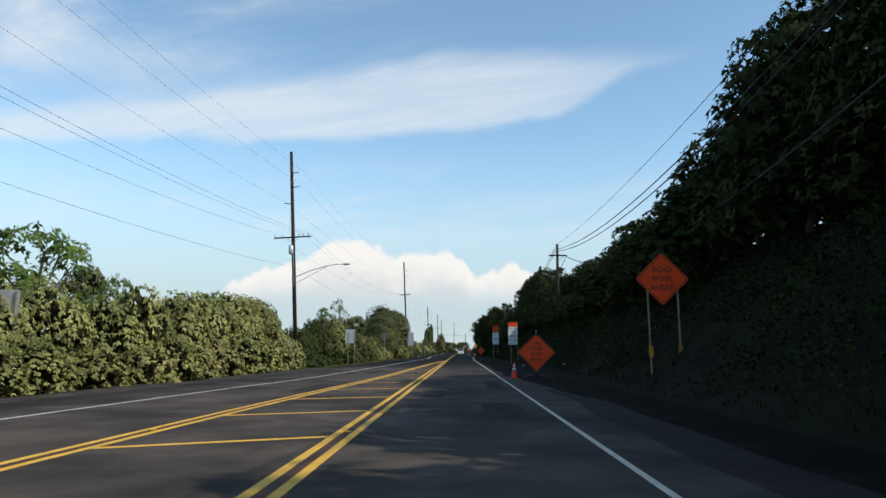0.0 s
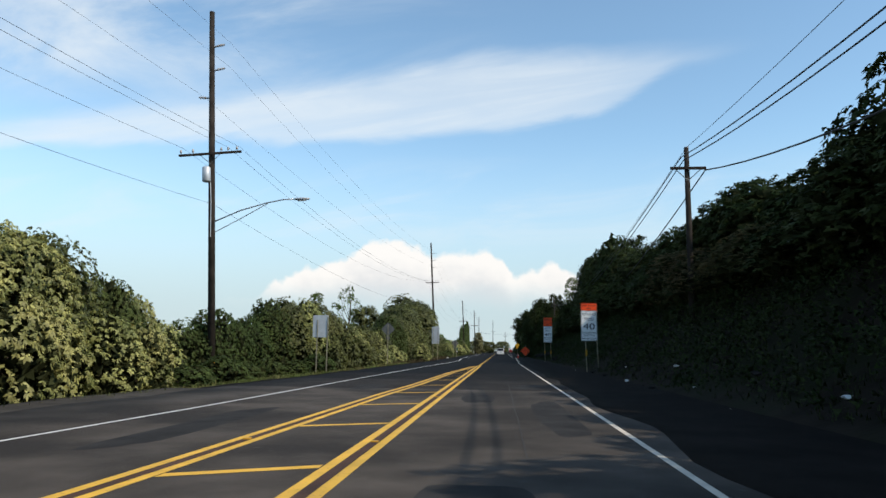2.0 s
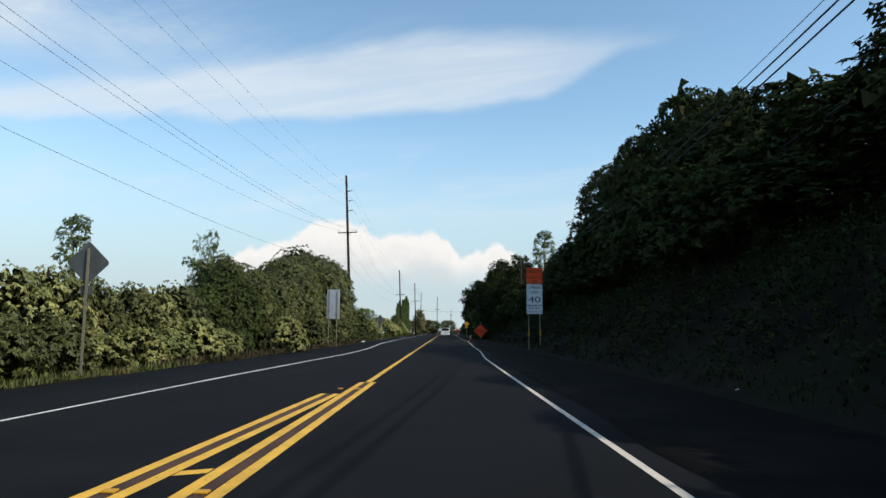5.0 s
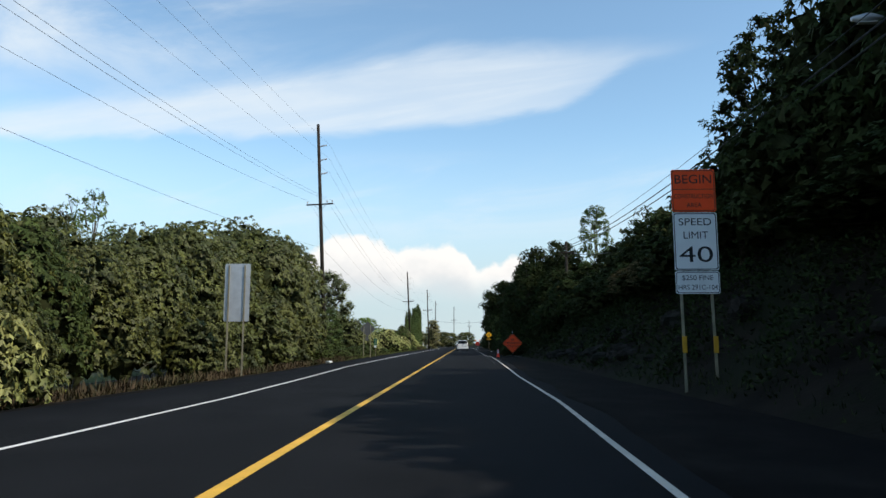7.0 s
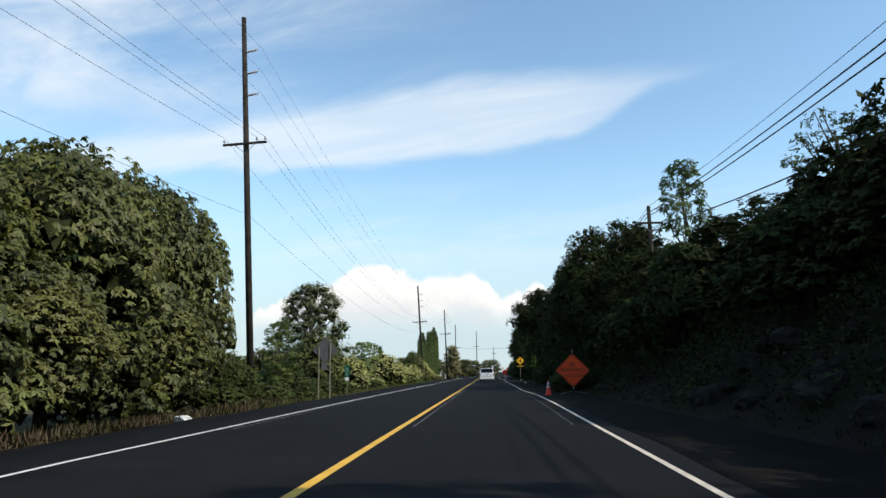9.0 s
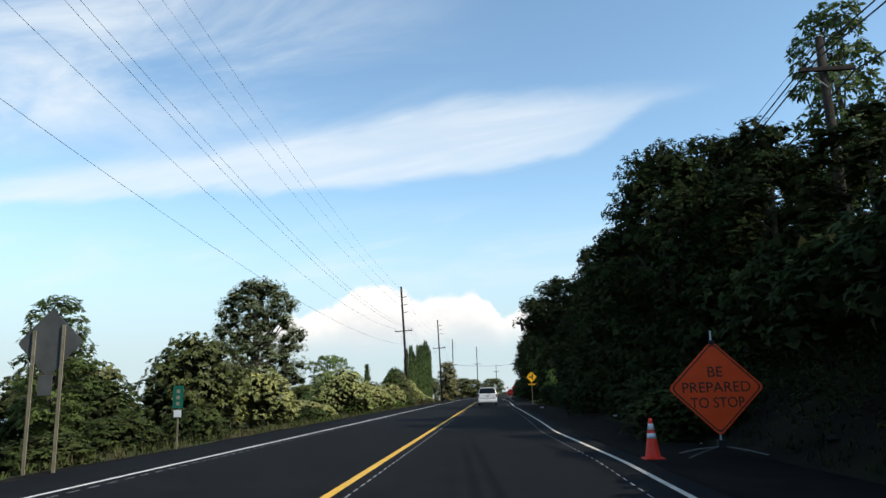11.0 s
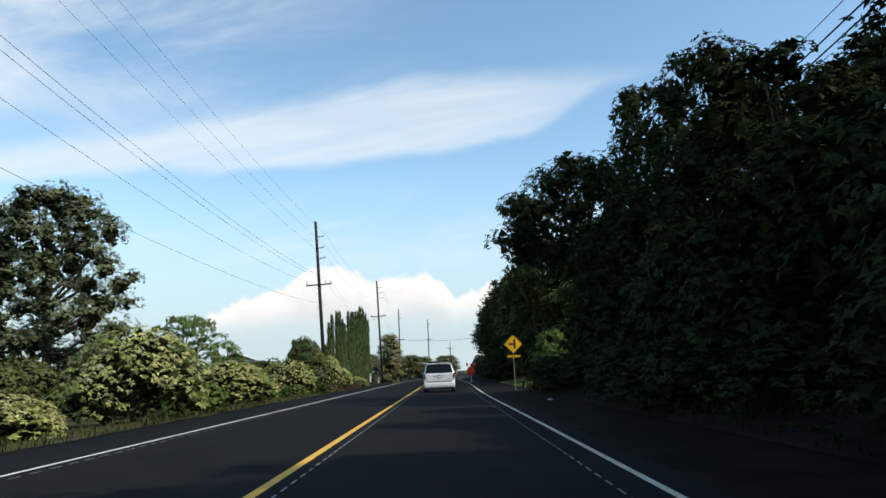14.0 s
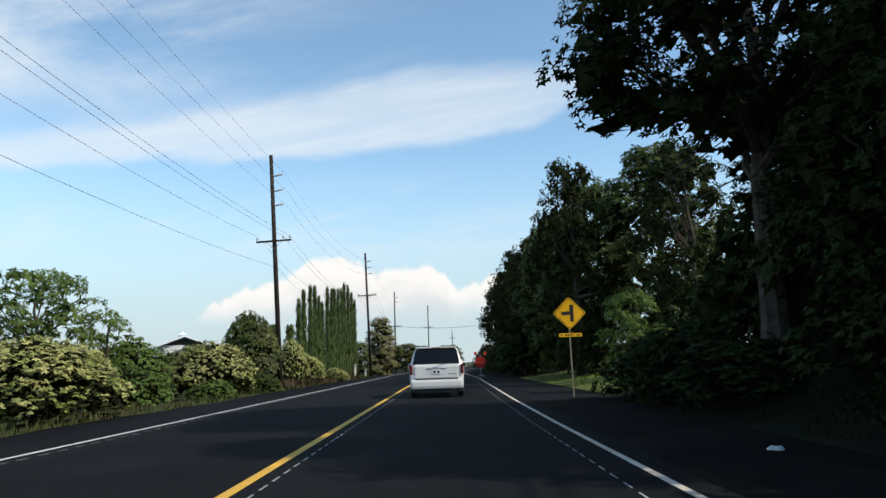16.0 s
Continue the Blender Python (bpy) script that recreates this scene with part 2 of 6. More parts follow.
M = {
    "asphalt_old": material("asphalt_old", (0.075, 0.062, 0.0515), 0.95, var=0.3, scale=0.8, bump=0.5, bump_scale=60, second=(0.034, 0.029, 0.025), mix_scale=0.28, spec=0.12, wear=(0.07, 0.063, 0.057)),
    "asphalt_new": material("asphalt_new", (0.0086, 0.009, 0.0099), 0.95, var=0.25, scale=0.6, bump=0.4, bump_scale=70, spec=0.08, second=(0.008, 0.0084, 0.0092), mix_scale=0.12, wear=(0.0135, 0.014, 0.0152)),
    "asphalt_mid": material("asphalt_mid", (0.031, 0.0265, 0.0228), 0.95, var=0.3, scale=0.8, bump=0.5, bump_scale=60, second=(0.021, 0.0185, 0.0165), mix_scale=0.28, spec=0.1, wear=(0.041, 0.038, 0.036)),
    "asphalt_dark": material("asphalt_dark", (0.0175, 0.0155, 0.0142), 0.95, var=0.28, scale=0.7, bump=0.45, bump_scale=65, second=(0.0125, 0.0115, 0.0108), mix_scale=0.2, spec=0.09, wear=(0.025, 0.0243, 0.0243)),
    "line_white": material("line_white", (0.74, 0.71, 0.66), 0.7, var=0.12, scale=2.0, bump=0.2, wear=(0.5, 0.49, 0.47)),
    # same white paint, shade dimming and a warm offset to skylight mixed in
    "line_white_shade": material("line_white_shade", (0.62, 0.535, 0.43), 0.7, var=0.14, scale=2.0, bump=0.2, wear=(0.35, 0.32, 0.28)),
    "line_yellow": material("line_yellow", (0.72, 0.4, 0.045), 0.7, var=0.15, scale=2.0, bump=0.2, wear=(0.36, 0.21, 0.05)),
    "line_faded": material("line_faded", (0.065, 0.03, 0.018), 0.85, var=0.3, scale=1.2, bump=0.3, wear=(0.05, 0.045, 0.04)),
    "patch": material("patch", (0.03, 0.028, 0.0265), 0.95, var=0.3, scale=1.5, bump=0.4, bump_scale=60, spec=0.1, wear=(0.04, 0.037, 0.034)),
    "dull_metal": material("dull_metal", (0.12, 0.12, 0.115), 0.6, metal=0.3, var=0.2, scale=2.0, spec=0.3),
    "sealant": material("sealant", (0.034, 0.031, 0.029), 0.9, var=0.4, scale=2.0),
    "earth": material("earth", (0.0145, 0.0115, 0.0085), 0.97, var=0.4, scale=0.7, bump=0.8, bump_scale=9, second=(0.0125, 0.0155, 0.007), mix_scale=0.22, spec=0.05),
    "verge": material("verge", (0.05, 0.056, 0.021), 0.97, var=0.4, scale=0.6, bump=0.9, bump_scale=12, second=(0.06, 0.047, 0.028), mix_scale=0.3, spec=0.05),
    "grass_dry": material("grass_dry", (0.085, 0.06, 0.036), 0.9, var=0.3, scale=0.5, island=0.35, spec=0.06, second=(0.045, 0.045, 0.02), mix_scale=0.35, trans=0.2),
    "pasture": material("pasture", (0.05, 0.065, 0.022), 0.95, var=0.35, scale=0.3, bump=0.8, bump_scale=5, second=(0.075, 0.066, 0.034), mix_scale=0.06, spec=0.05),
    "gravel": material("gravel", (0.062, 0.054, 0.046), 0.95, var=0.35, scale=1.5, bump=0.9, bump_scale=25, second=(0.04, 0.035, 0.03), mix_scale=0.5, spec=0.08),
    "lawn": material("lawn", (0.13, 0.175, 0.035), 0.9, var=0.3, scale=0.8, island=0.3, spec=0.1, second=(0.16, 0.15, 0.06), mix_scale=0.35, trans=0.25),
    "leaf_cream": material("leaf_cream", (0.31, 0.3, 0.095), 0.55, var=0.3, scale=0.9, island=0.35, spec=0.3, second=(0.12, 0.135, 0.036), mix_scale=0.6, trans=0.2),
    "leaf_green": material("leaf_green", (0.108, 0.114, 0.026), 0.55, var=0.3, scale=0.9, island=0.35, spec=0.3, second=(0.052, 0.062, 0.018), mix_scale=0.5, trans=0.22),
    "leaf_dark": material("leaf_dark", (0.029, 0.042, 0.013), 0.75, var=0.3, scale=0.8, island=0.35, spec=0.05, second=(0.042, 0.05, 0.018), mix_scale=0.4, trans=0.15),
    # darker copy of leaf_dark: shade under the wood put into the leaf colour
    "leaf_shade": material("leaf_shade", (0.024, 0.037, 0.011), 0.75, var=0.3, scale=0.8, island=0.35, spec=0.05, second=(0.032, 0.042, 0.014), mix_scale=0.4, trans=0.18),
    "chalk": material("chalk", (0.3, 0.3, 0.295), 0.9, var=0.3, scale=2.0, wear=(0.05, 0.05, 0.05)),
    # dark shoulder soil with the bank's shade put into its colour; also left edge
    "dark_edge_bank_shade": material("dark_edge_bank_shade", (0.0115, 0.0098, 0.0085), 0.97, var=0.4, scale=0.9, bump=0.7, bump_scale=30, second=(0.008, 0.0072, 0.0065), mix_scale=0.35, spec=0.04),
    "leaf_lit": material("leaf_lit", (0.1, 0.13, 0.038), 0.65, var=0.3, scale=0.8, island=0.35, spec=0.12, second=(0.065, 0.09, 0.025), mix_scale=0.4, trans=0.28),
    "leaf_soft": material("leaf_soft", (0.07, 0.094, 0.026), 0.65, var=0.3, scale=0.8, island=0.35, spec=0.12, second=(0.042, 0.06, 0.017), mix_scale=0.5, trans=0.3),
    "leaf_fern": material("leaf_fern", (0.12, 0.178, 0.04), 0.65, var=0.3, scale=1.0, island=0.3, spec=0.12, second=(0.08, 0.122, 0.03), mix_scale=0.5, trans=0.3),
    "leaf_pale": material("leaf_pale", (0.42, 0.4, 0.15), 0.6, var=0.3, scale=0.9, island=0.4, spec=0.25, second=(0.2, 0.235, 0.055), mix_scale=0.8, trans=0.25),
    # dark colour standing in for the shade inside crowns
    "leaf_core_shade": material("leaf_core_shade", (0.034, 0.038, 0.016), 0.95, var=0.4, scale=2.0, bump=1.0, bump_scale=6, spec=0.03),
    "sea": material("sea", (0.03, 0.08, 0.12), 0.25, var=0.1, scale=0.01, spec=0.5),
    "leaf_grey": material("leaf_grey", (0.17, 0.185, 0.095), 0.65, var=0.25, scale=0.8, island=0.3, spec=0.12, trans=0.25),
    "leaf_cypress": material("leaf_cypress", (0.062, 0.09, 0.028), 0.75, var=0.3, scale=1.5, island=0.35, spec=0.1, trans=0.1),
    "leaf_straw": material("leaf_straw", (0.1, 0.083, 0.04), 0.85, var=0.35, scale=0.8, island=0.35, spec=0.05, second=(0.05, 0.052, 0.02), mix_scale=0.5, trans=0.4),
    "leaf_dry": material("leaf_dry", (0.2, 0.19, 0.085), 0.8, var=0.3, scale=1.0, island=0.3, spec=0.1, trans=0.2),
    "grass": material("grass", (0.1, 0.12, 0.034), 0.85, var=0.3, scale=0.5, island=0.35, spec=0.08, second=(0.15, 0.125, 0.055), mix_scale=0.3, trans=0.25),
    "grass_green": material("grass_green", (0.065, 0.085, 0.025), 0.85, var=0.3, scale=0.5, island=0.35, spec=0.08, second=(0.1, 0.09, 0.04), mix_scale=0.3, trans=0.25),
    "bark": material("bark", (0.075, 0.06, 0.047), 0.9, var=0.35, scale=3.0, bump=0.8, bump_scale=14, spec=0.1),
    "pole_wood": material("pole_wood", (0.034, 0.027, 0.022), 0.9, var=0.35, scale=2.0, bump=0.7, bump_scale=20, spec=0.1),
    "wire": material("wire", (0.03, 0.03, 0.032), 0.7, var=0.1, scale=1.0),
    "steel": material("steel", (0.42, 0.43, 0.44), 0.45, metal=0.7, var=0.12, scale=4.0, bump=0.1, spec=0.5),
    "post_metal": material("post_metal", (0.3, 0.265, 0.185), 0.6, metal=0.2, var=0.2, scale=3.0, bump=0.1, spec=0.3),
    "aluminium": material("aluminium", (0.5, 0.51, 0.52), 0.5, metal=0.4, var=0.08, scale=3.0, spec=0.5),
    "sign_orange": material("sign_orange", (0.95, 0.085, 0.013), 0.55, var=0.07, scale=2.0, bump=0.05, bump_scale=6),
    "sign_white": material("sign_white", (0.78, 0.79, 0.78), 0.5, var=0.05, scale=2.5),
    "sign_yellow": material("sign_yellow", (0.92, 0.47, 0.012), 0.45, var=0.06, scale=2.5),
    "sign_green": material("sign_green", (0.008, 0.12, 0.08), 0.5, var=0.08, scale=3.0),
    "sign_black": material("sign_black", (0.018, 0.018, 0.019), 0.6, var=0.1, scale=3.0),
    "sign_red": material("sign_red", (0.6, 0.03, 0.025), 0.5, var=0.08, scale=3.0),
    "marker_yellow": material("marker_yellow", (0.55, 0.28, 0.02), 0.6, var=0.2, scale=3.0),
    "cone_orange": material("cone_orange", (0.95, 0.055, 0.025), 0.5, var=0.08, scale=5.0, bump=0.05),
    "reflective": material("reflective", (0.75, 0.76, 0.77), 0.35, var=0.06, scale=5.0, spec=0.6),
    "rubber": material("rubber", (0.02, 0.02, 0.02), 0.85, var=0.15, scale=5.0, bump=0.2),
    "van_paint": material("van_paint", (0.76, 0.75, 0.72), 0.28, var=0.03, scale=1.5, spec=0.5),
    "van_trim": material("van_trim", (0.03, 0.03, 0.032), 0.5, var=0.1, scale=4.0),
    "van_glass": material("van_glass", (0.006, 0.007, 0.008), 0.1, var=0.1, scale=1.0, spec=0.22),
    "chrome": material("chrome", (0.75, 0.76, 0.78), 0.12, metal=1.0, var=0.03, scale=2.0),
    "lamp_red": material("lamp_red", (0.14, 0.01, 0.01), 0.2, var=0.15, scale=8.0, spec=0.5),
    "lamp_clear": material("lamp_clear", (0.75, 0.7, 0.68), 0.15, var=0.05, scale=9.0, spec=0.7),
    "wall_paint": material("wall_paint", (0.62, 0.62, 0.6), 0.8, var=0.08, scale=0.8),
    "house_shade": material("house_shade", (0.05, 0.045, 0.04), 0.85, var=0.2, scale=1.0, bump=0.2, spec=0.1),
    "roof_metal": material("roof_metal", (0.72, 0.73, 0.74), 0.5, metal=0.1, var=0.05, scale=0.8),
    "rock": material("rock", (0.028, 0.025, 0.023), 0.97, var=0.4, scale=2.0, bump=0.9, bump_scale=10, spec=0.05),
    "lava": material("lava", (0.03, 0.026, 0.022), 0.97, var=0.45, scale=1.6, bump=1.0, bump_scale=7, second=(0.018, 0.018, 0.014), mix_scale=1.2, spec=0.04, wear=(0.045, 0.04, 0.034)),
    "litter_white": material("litter_white", (0.7, 0.7, 0.68), 0.6, var=0.15, scale=8.0, bump=0.3),
    "porcelain": material("porcelain", (0.35, 0.33, 0.32), 0.3, var=0.1, scale=6.0),
}

# ---- mesh helpers ----


def mesh_data(name, verts, faces, mat, smooth=False):
    me = bpy.data.meshes.new(name)
    me.from_pydata([tuple(v) for v in verts], [], [tuple(f) for f in faces])
    me.materials.append(M[mat])
    if smooth:
        me.polygons.foreach_set("use_smooth", [True] * len(me.polygons))
    me.update()
    return me


def part(name, bm, mat, parent=None, label="", smooth=False):
    """Links a bmesh as one mesh object under a thing or under a part."""
    me = bpy.data.meshes.new(name)
    bm.to_mesh(me)
    bm.free()
    me.materials.append(M[mat])
    if smooth:
        me.polygons.foreach_set("use_smooth", [True] * len(me.polygons))
    ob = new(name, me)
    ob.parent = parent
    if label:
        ob["label"] = label
    return ob


def piece(name, me, parent):
    ob = new(name, me)
    ob.parent = parent
    return ob


def thing(name, at, label, category, group="", turn=0.0, kind=""):
    ob = new(name)
    ob.matrix_world = pose(*at, 0, 0, turn)
    return tagged(ob, label, category, group, kind)


def add_box(bm, lo, hi, bevel=0.0):
    c = [(a + b) / 2 for a, b in zip(lo, hi)]
    s = [abs(b - a) for a, b in zip(lo, hi)]
    r = bmesh.ops.create_cube(bm, size=1.0, matrix=Matrix.LocRotScale(c, None, s))
    if bevel:
        edges = list({e for v in r["verts"] for e in v.link_edges})
        bmesh.ops.bevel(bm, geom=edges, offset=bevel, segments=2, affect="EDGES", profile=0.6)
    return bm


def box(lo, hi, bevel=0.0):
    return add_box(bmesh.new(), lo, hi, bevel)


def add_tube(bm, pts, radii, sides=8, cap=True):
    """A tapered tube through points."""
    rings = []
    pts = [Vector(p) for p in pts]
    ref = Vector((0.31, 0.87, 0.38)).normalized()
    for i, p in enumerate(pts):
        d = (pts[min(i + 1, len(pts) - 1)] - pts[max(i - 1, 0)]).normalized()
        a = d.cross(ref if abs(d.dot(ref)) < 0.95 else Vector((1, 0, 0))).normalized()
        b = d.cross(a)
        r = radii[i] if hasattr(radii, "__len__") else radii
        rings.append([bm.verts.new(p + r * (math.cos(k * math.tau / sides) * a + math.sin(k * math.tau / sides) * b)) for k in range(sides)])
    for p, q in zip(rings, rings[1:]):
        for k in range(sides):
            bm.faces.new((p[k], p[(k + 1) % sides], q[(k + 1) % sides], q[k]))
    if cap and sides > 2:
        bm.faces.new(list(reversed(rings[0])))
        bm.faces.new(rings[-1])
    return bm


def tube(pts, radii, sides=8):
    return add_tube(bmesh.new(), pts, radii, sides)


def add_prism(bm, outline, y0, y1):
    """An upright plate: outline in x, z, from y0 to y1."""
    a = [bm.verts.new((x, y0, z)) for x, z in outline]
    b = [bm.verts.new((x, y1, z)) for x, z in outline]
    n = len(outline)
    bm.faces.new(a)
    bm.faces.new(list(reversed(b)))
    for k in range(n):
        bm.faces.new((a[k], b[k], b[(k + 1) % n], a[(k + 1) % n]))
    bmesh.ops.recalc_face_normals(bm, faces=bm.faces[:])
    return bm


def text_mesh(words, size, mat, parent, at, width=None, name="lettering"):
    """Words as flat raised letters facing -y, centred on at."""
    cu = bpy.data.curves.new("words", "FONT")
    cu.body, cu.size, cu.align_x, cu.align_y = words, size, "CENTER", "CENTER"
    cu.offset = 0.0
    tmp = new("words", cu)
    dg = bpy.context.evaluated_depsgraph_get()
    me = bpy.data.meshes.new_from_object(tmp.evaluated_get(dg))
    bpy.data.objects.remove(tmp)
    me.name = name
    me.materials.clear()
    me.materials.append(M[mat])
    xs = [v.co.x for v in me.vertices]
    k = width / (max(xs) - min(xs)) if width else 1.0
    me.transform(Matrix.Translation(at) @ Matrix.Rotation(radians(90), 4, "X") @ Matrix.Diagonal((k, 1, 1, 1)))
    return piece(name, me, parent)


def lerp_table(table, y):
    return float(np.interp(y, [a for a, _ in table], [b for _, b in table]))


# ---- the land ----
ROAD_LEFT = [(-80, -9.5), (20, -8.6), (35, -7.7), (58, -7.0), (90, -6.3), (128, -5.7), (150, -6.0), (180, -6.3), (220, -6.7), (420, -6.8)]
ROAD_RIGHT = [(-80, 6.4), (40, 6.3), (80, 6.4), (130, 6.0), (180, 5.9), (215, 6.2), (232, 7.4), (250, 7.4), (270, 6.4), (420, 6.2)]
LINE_LEFT = [(-80, -7.6), (10, -6.6), (20, -6.15), (30, -5.5), (36, -4.95), (50, -4.45), (66, -4.2), (80, -3.95), (95, -3.7), (112, -3.15), (120, -3.15), (127, -3.4), (134, -3.7), (141, -4.05), (165, -4.35), (230, -4.45), (420, -4.5)]
LINE_RIGHT = [(-80, 3.55), (60, 3.53), (98, 3.5), (108, 3.52), (113, 3.67), (119, 3.87), (131, 3.92), (137, 4.06), (146, 4.2), (158, 4.4), (168, 4.45), (178, 4.15), (187, 4.25), (205, 4.28), (218, 4.26), (228, 4.34), (239, 4.5), (262, 4.85), (285, 4.6), (420, 4.4)]
MEDIAN_LEFT = [(-80, -3.9), (14, -3.08), (21, -2.84), (26.5, -2.58), (34.5, -2.14), (38, -1.98), (42, -1.78), (48, -1.65), (55, -1.51), (61, -1.26), (68, -1.12), (75, -1.0), (78.3, -0.86), (82, -0.66), (90, -0.38), (101, -0.1)]
BANK = [(-80, 1.0), (40, 1.0), (60, 0.9), (90, 1.0), (130, 0.95), (160, 0.75), (218, 0.6), (228, 0.1), (256, 0.08), (270, 0.35), (420, 0.5)]


def bend(y):
    """How far the road has swung to the right at y."""
    return 0.0012 * max(0.0, y - 300.0) ** 2 if y < 420 else 17.28 + 0.288 * (y - 420)


def ease(t):
    t = min(1.0, max(0.0, t))
    return t * t * (3 - 2 * t)


def land(x, y):
    """Height of the ground."""
    xx = x - bend(y) if abs(y) < 900 else x
    z = -0.06
    if xx < -6.5:
        z -= 0.13 * min(-6.5 - xx, 9.0) * (1 - 0.7 * ease((y - 150) / 30))
    if xx > 6.4:
        b = lerp_table(BANK, y)
        z += b * 5.6 * ease((xx - 6.4) / 7.6) + 0.02 * min(max(xx - 14, 0), 60)
        z += 0.35 * ease((xx - 7) / 3) * noise.noise(Vector((x * 0.35, y * 0.25, 3.1))) * b
    if x < -34:
        z -= 0.17 * (min(-34 - x, 420.0)) * ease((-34 - x) / 30)
    if xx < -8:
        z += 0.2 * noise.noise(Vector((x * 0.2, y * 0.2, 1.7)))
    return z


def build_ground():
    xs = np.concatenate([[-3000, -1200, -500, -430, -250, -140, -90, -65, -50], np.arange(-42, -10, 2.0), np.arange(-10, 18.1, 0.8), np.arange(20, 46, 3.0), [55, 75, 110, 180, 400, 1200, 3000]])
    ys = np.concatenate([[-3000, -900, -300, -150], np.arange(-90, 430, 2.5), [450, 500, 600, 800, 1200, 2000, 4000]])
    verts = [(x, y, land(x, y)) for y in ys for x in xs]
    n = len(xs)
    faces = [(j * n + i, j * n + i + 1, (j + 1) * n + i + 1, (j + 1) * n + i) for j in range(len(ys) - 1) for i in range(n - 1)]
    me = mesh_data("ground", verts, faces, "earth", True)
    me.materials.append(M["pasture"])
    me.materials.append(M["verge"])
    for p in me.polygons:
        if -21 < p.center.x < -7 and 50 < p.center.y < 330:
            p.material_index = 2
        if p.center.x < -21 or p.center.x > 19:
            p.material_index = 1
    ob = new("ground", me)
    tagged(ob, "brown earth and thin grass rising to a bank beside the road", "ground", kind="structure")


def strip(name, left, right, y0, y1, z, mat, step=2.0, thick=0.0):
    """A long sheet between two edges given as functions of y, following the road's bend."""
    ys = list(np.arange(y0, y1, step)) + [y1]
    verts, faces = [], []
    for y in ys:
        for k in range(7):
            f = k / 6
            verts.append((left(y) * (1 - f) + right(y) * f + bend(y), y, z))
    for j in range(len(ys) - 1):
        for k in range(6):
            a = j * 7 + k
            faces.append((a, a + 1, a + 8, a + 7))
    if thick:
        n = len(verts)
        for j, y in enumerate(ys):
            verts.append((left(y) + bend(y) - 0.05, y, z - thick))
            verts.append((right(y) + bend(y) + 0.05, y, z - thick))
        for j in range(len(ys) - 1):
            faces.append((n + 2 * j, j * 7, (j + 1) * 7, n + 2 * j + 2))
            faces.append((j * 7 + 6, n + 2 * j + 1, n + 2 * j + 3, (j + 1) * 7 + 6))
    return new(name, mesh_data(name, verts, faces, mat, True))


def edge(table, off=0.0, wob=0.0):
    return lambda y: lerp_table(table, y) + off + wob * noise.noise(Vector((y * 0.35, 5.0, off)))


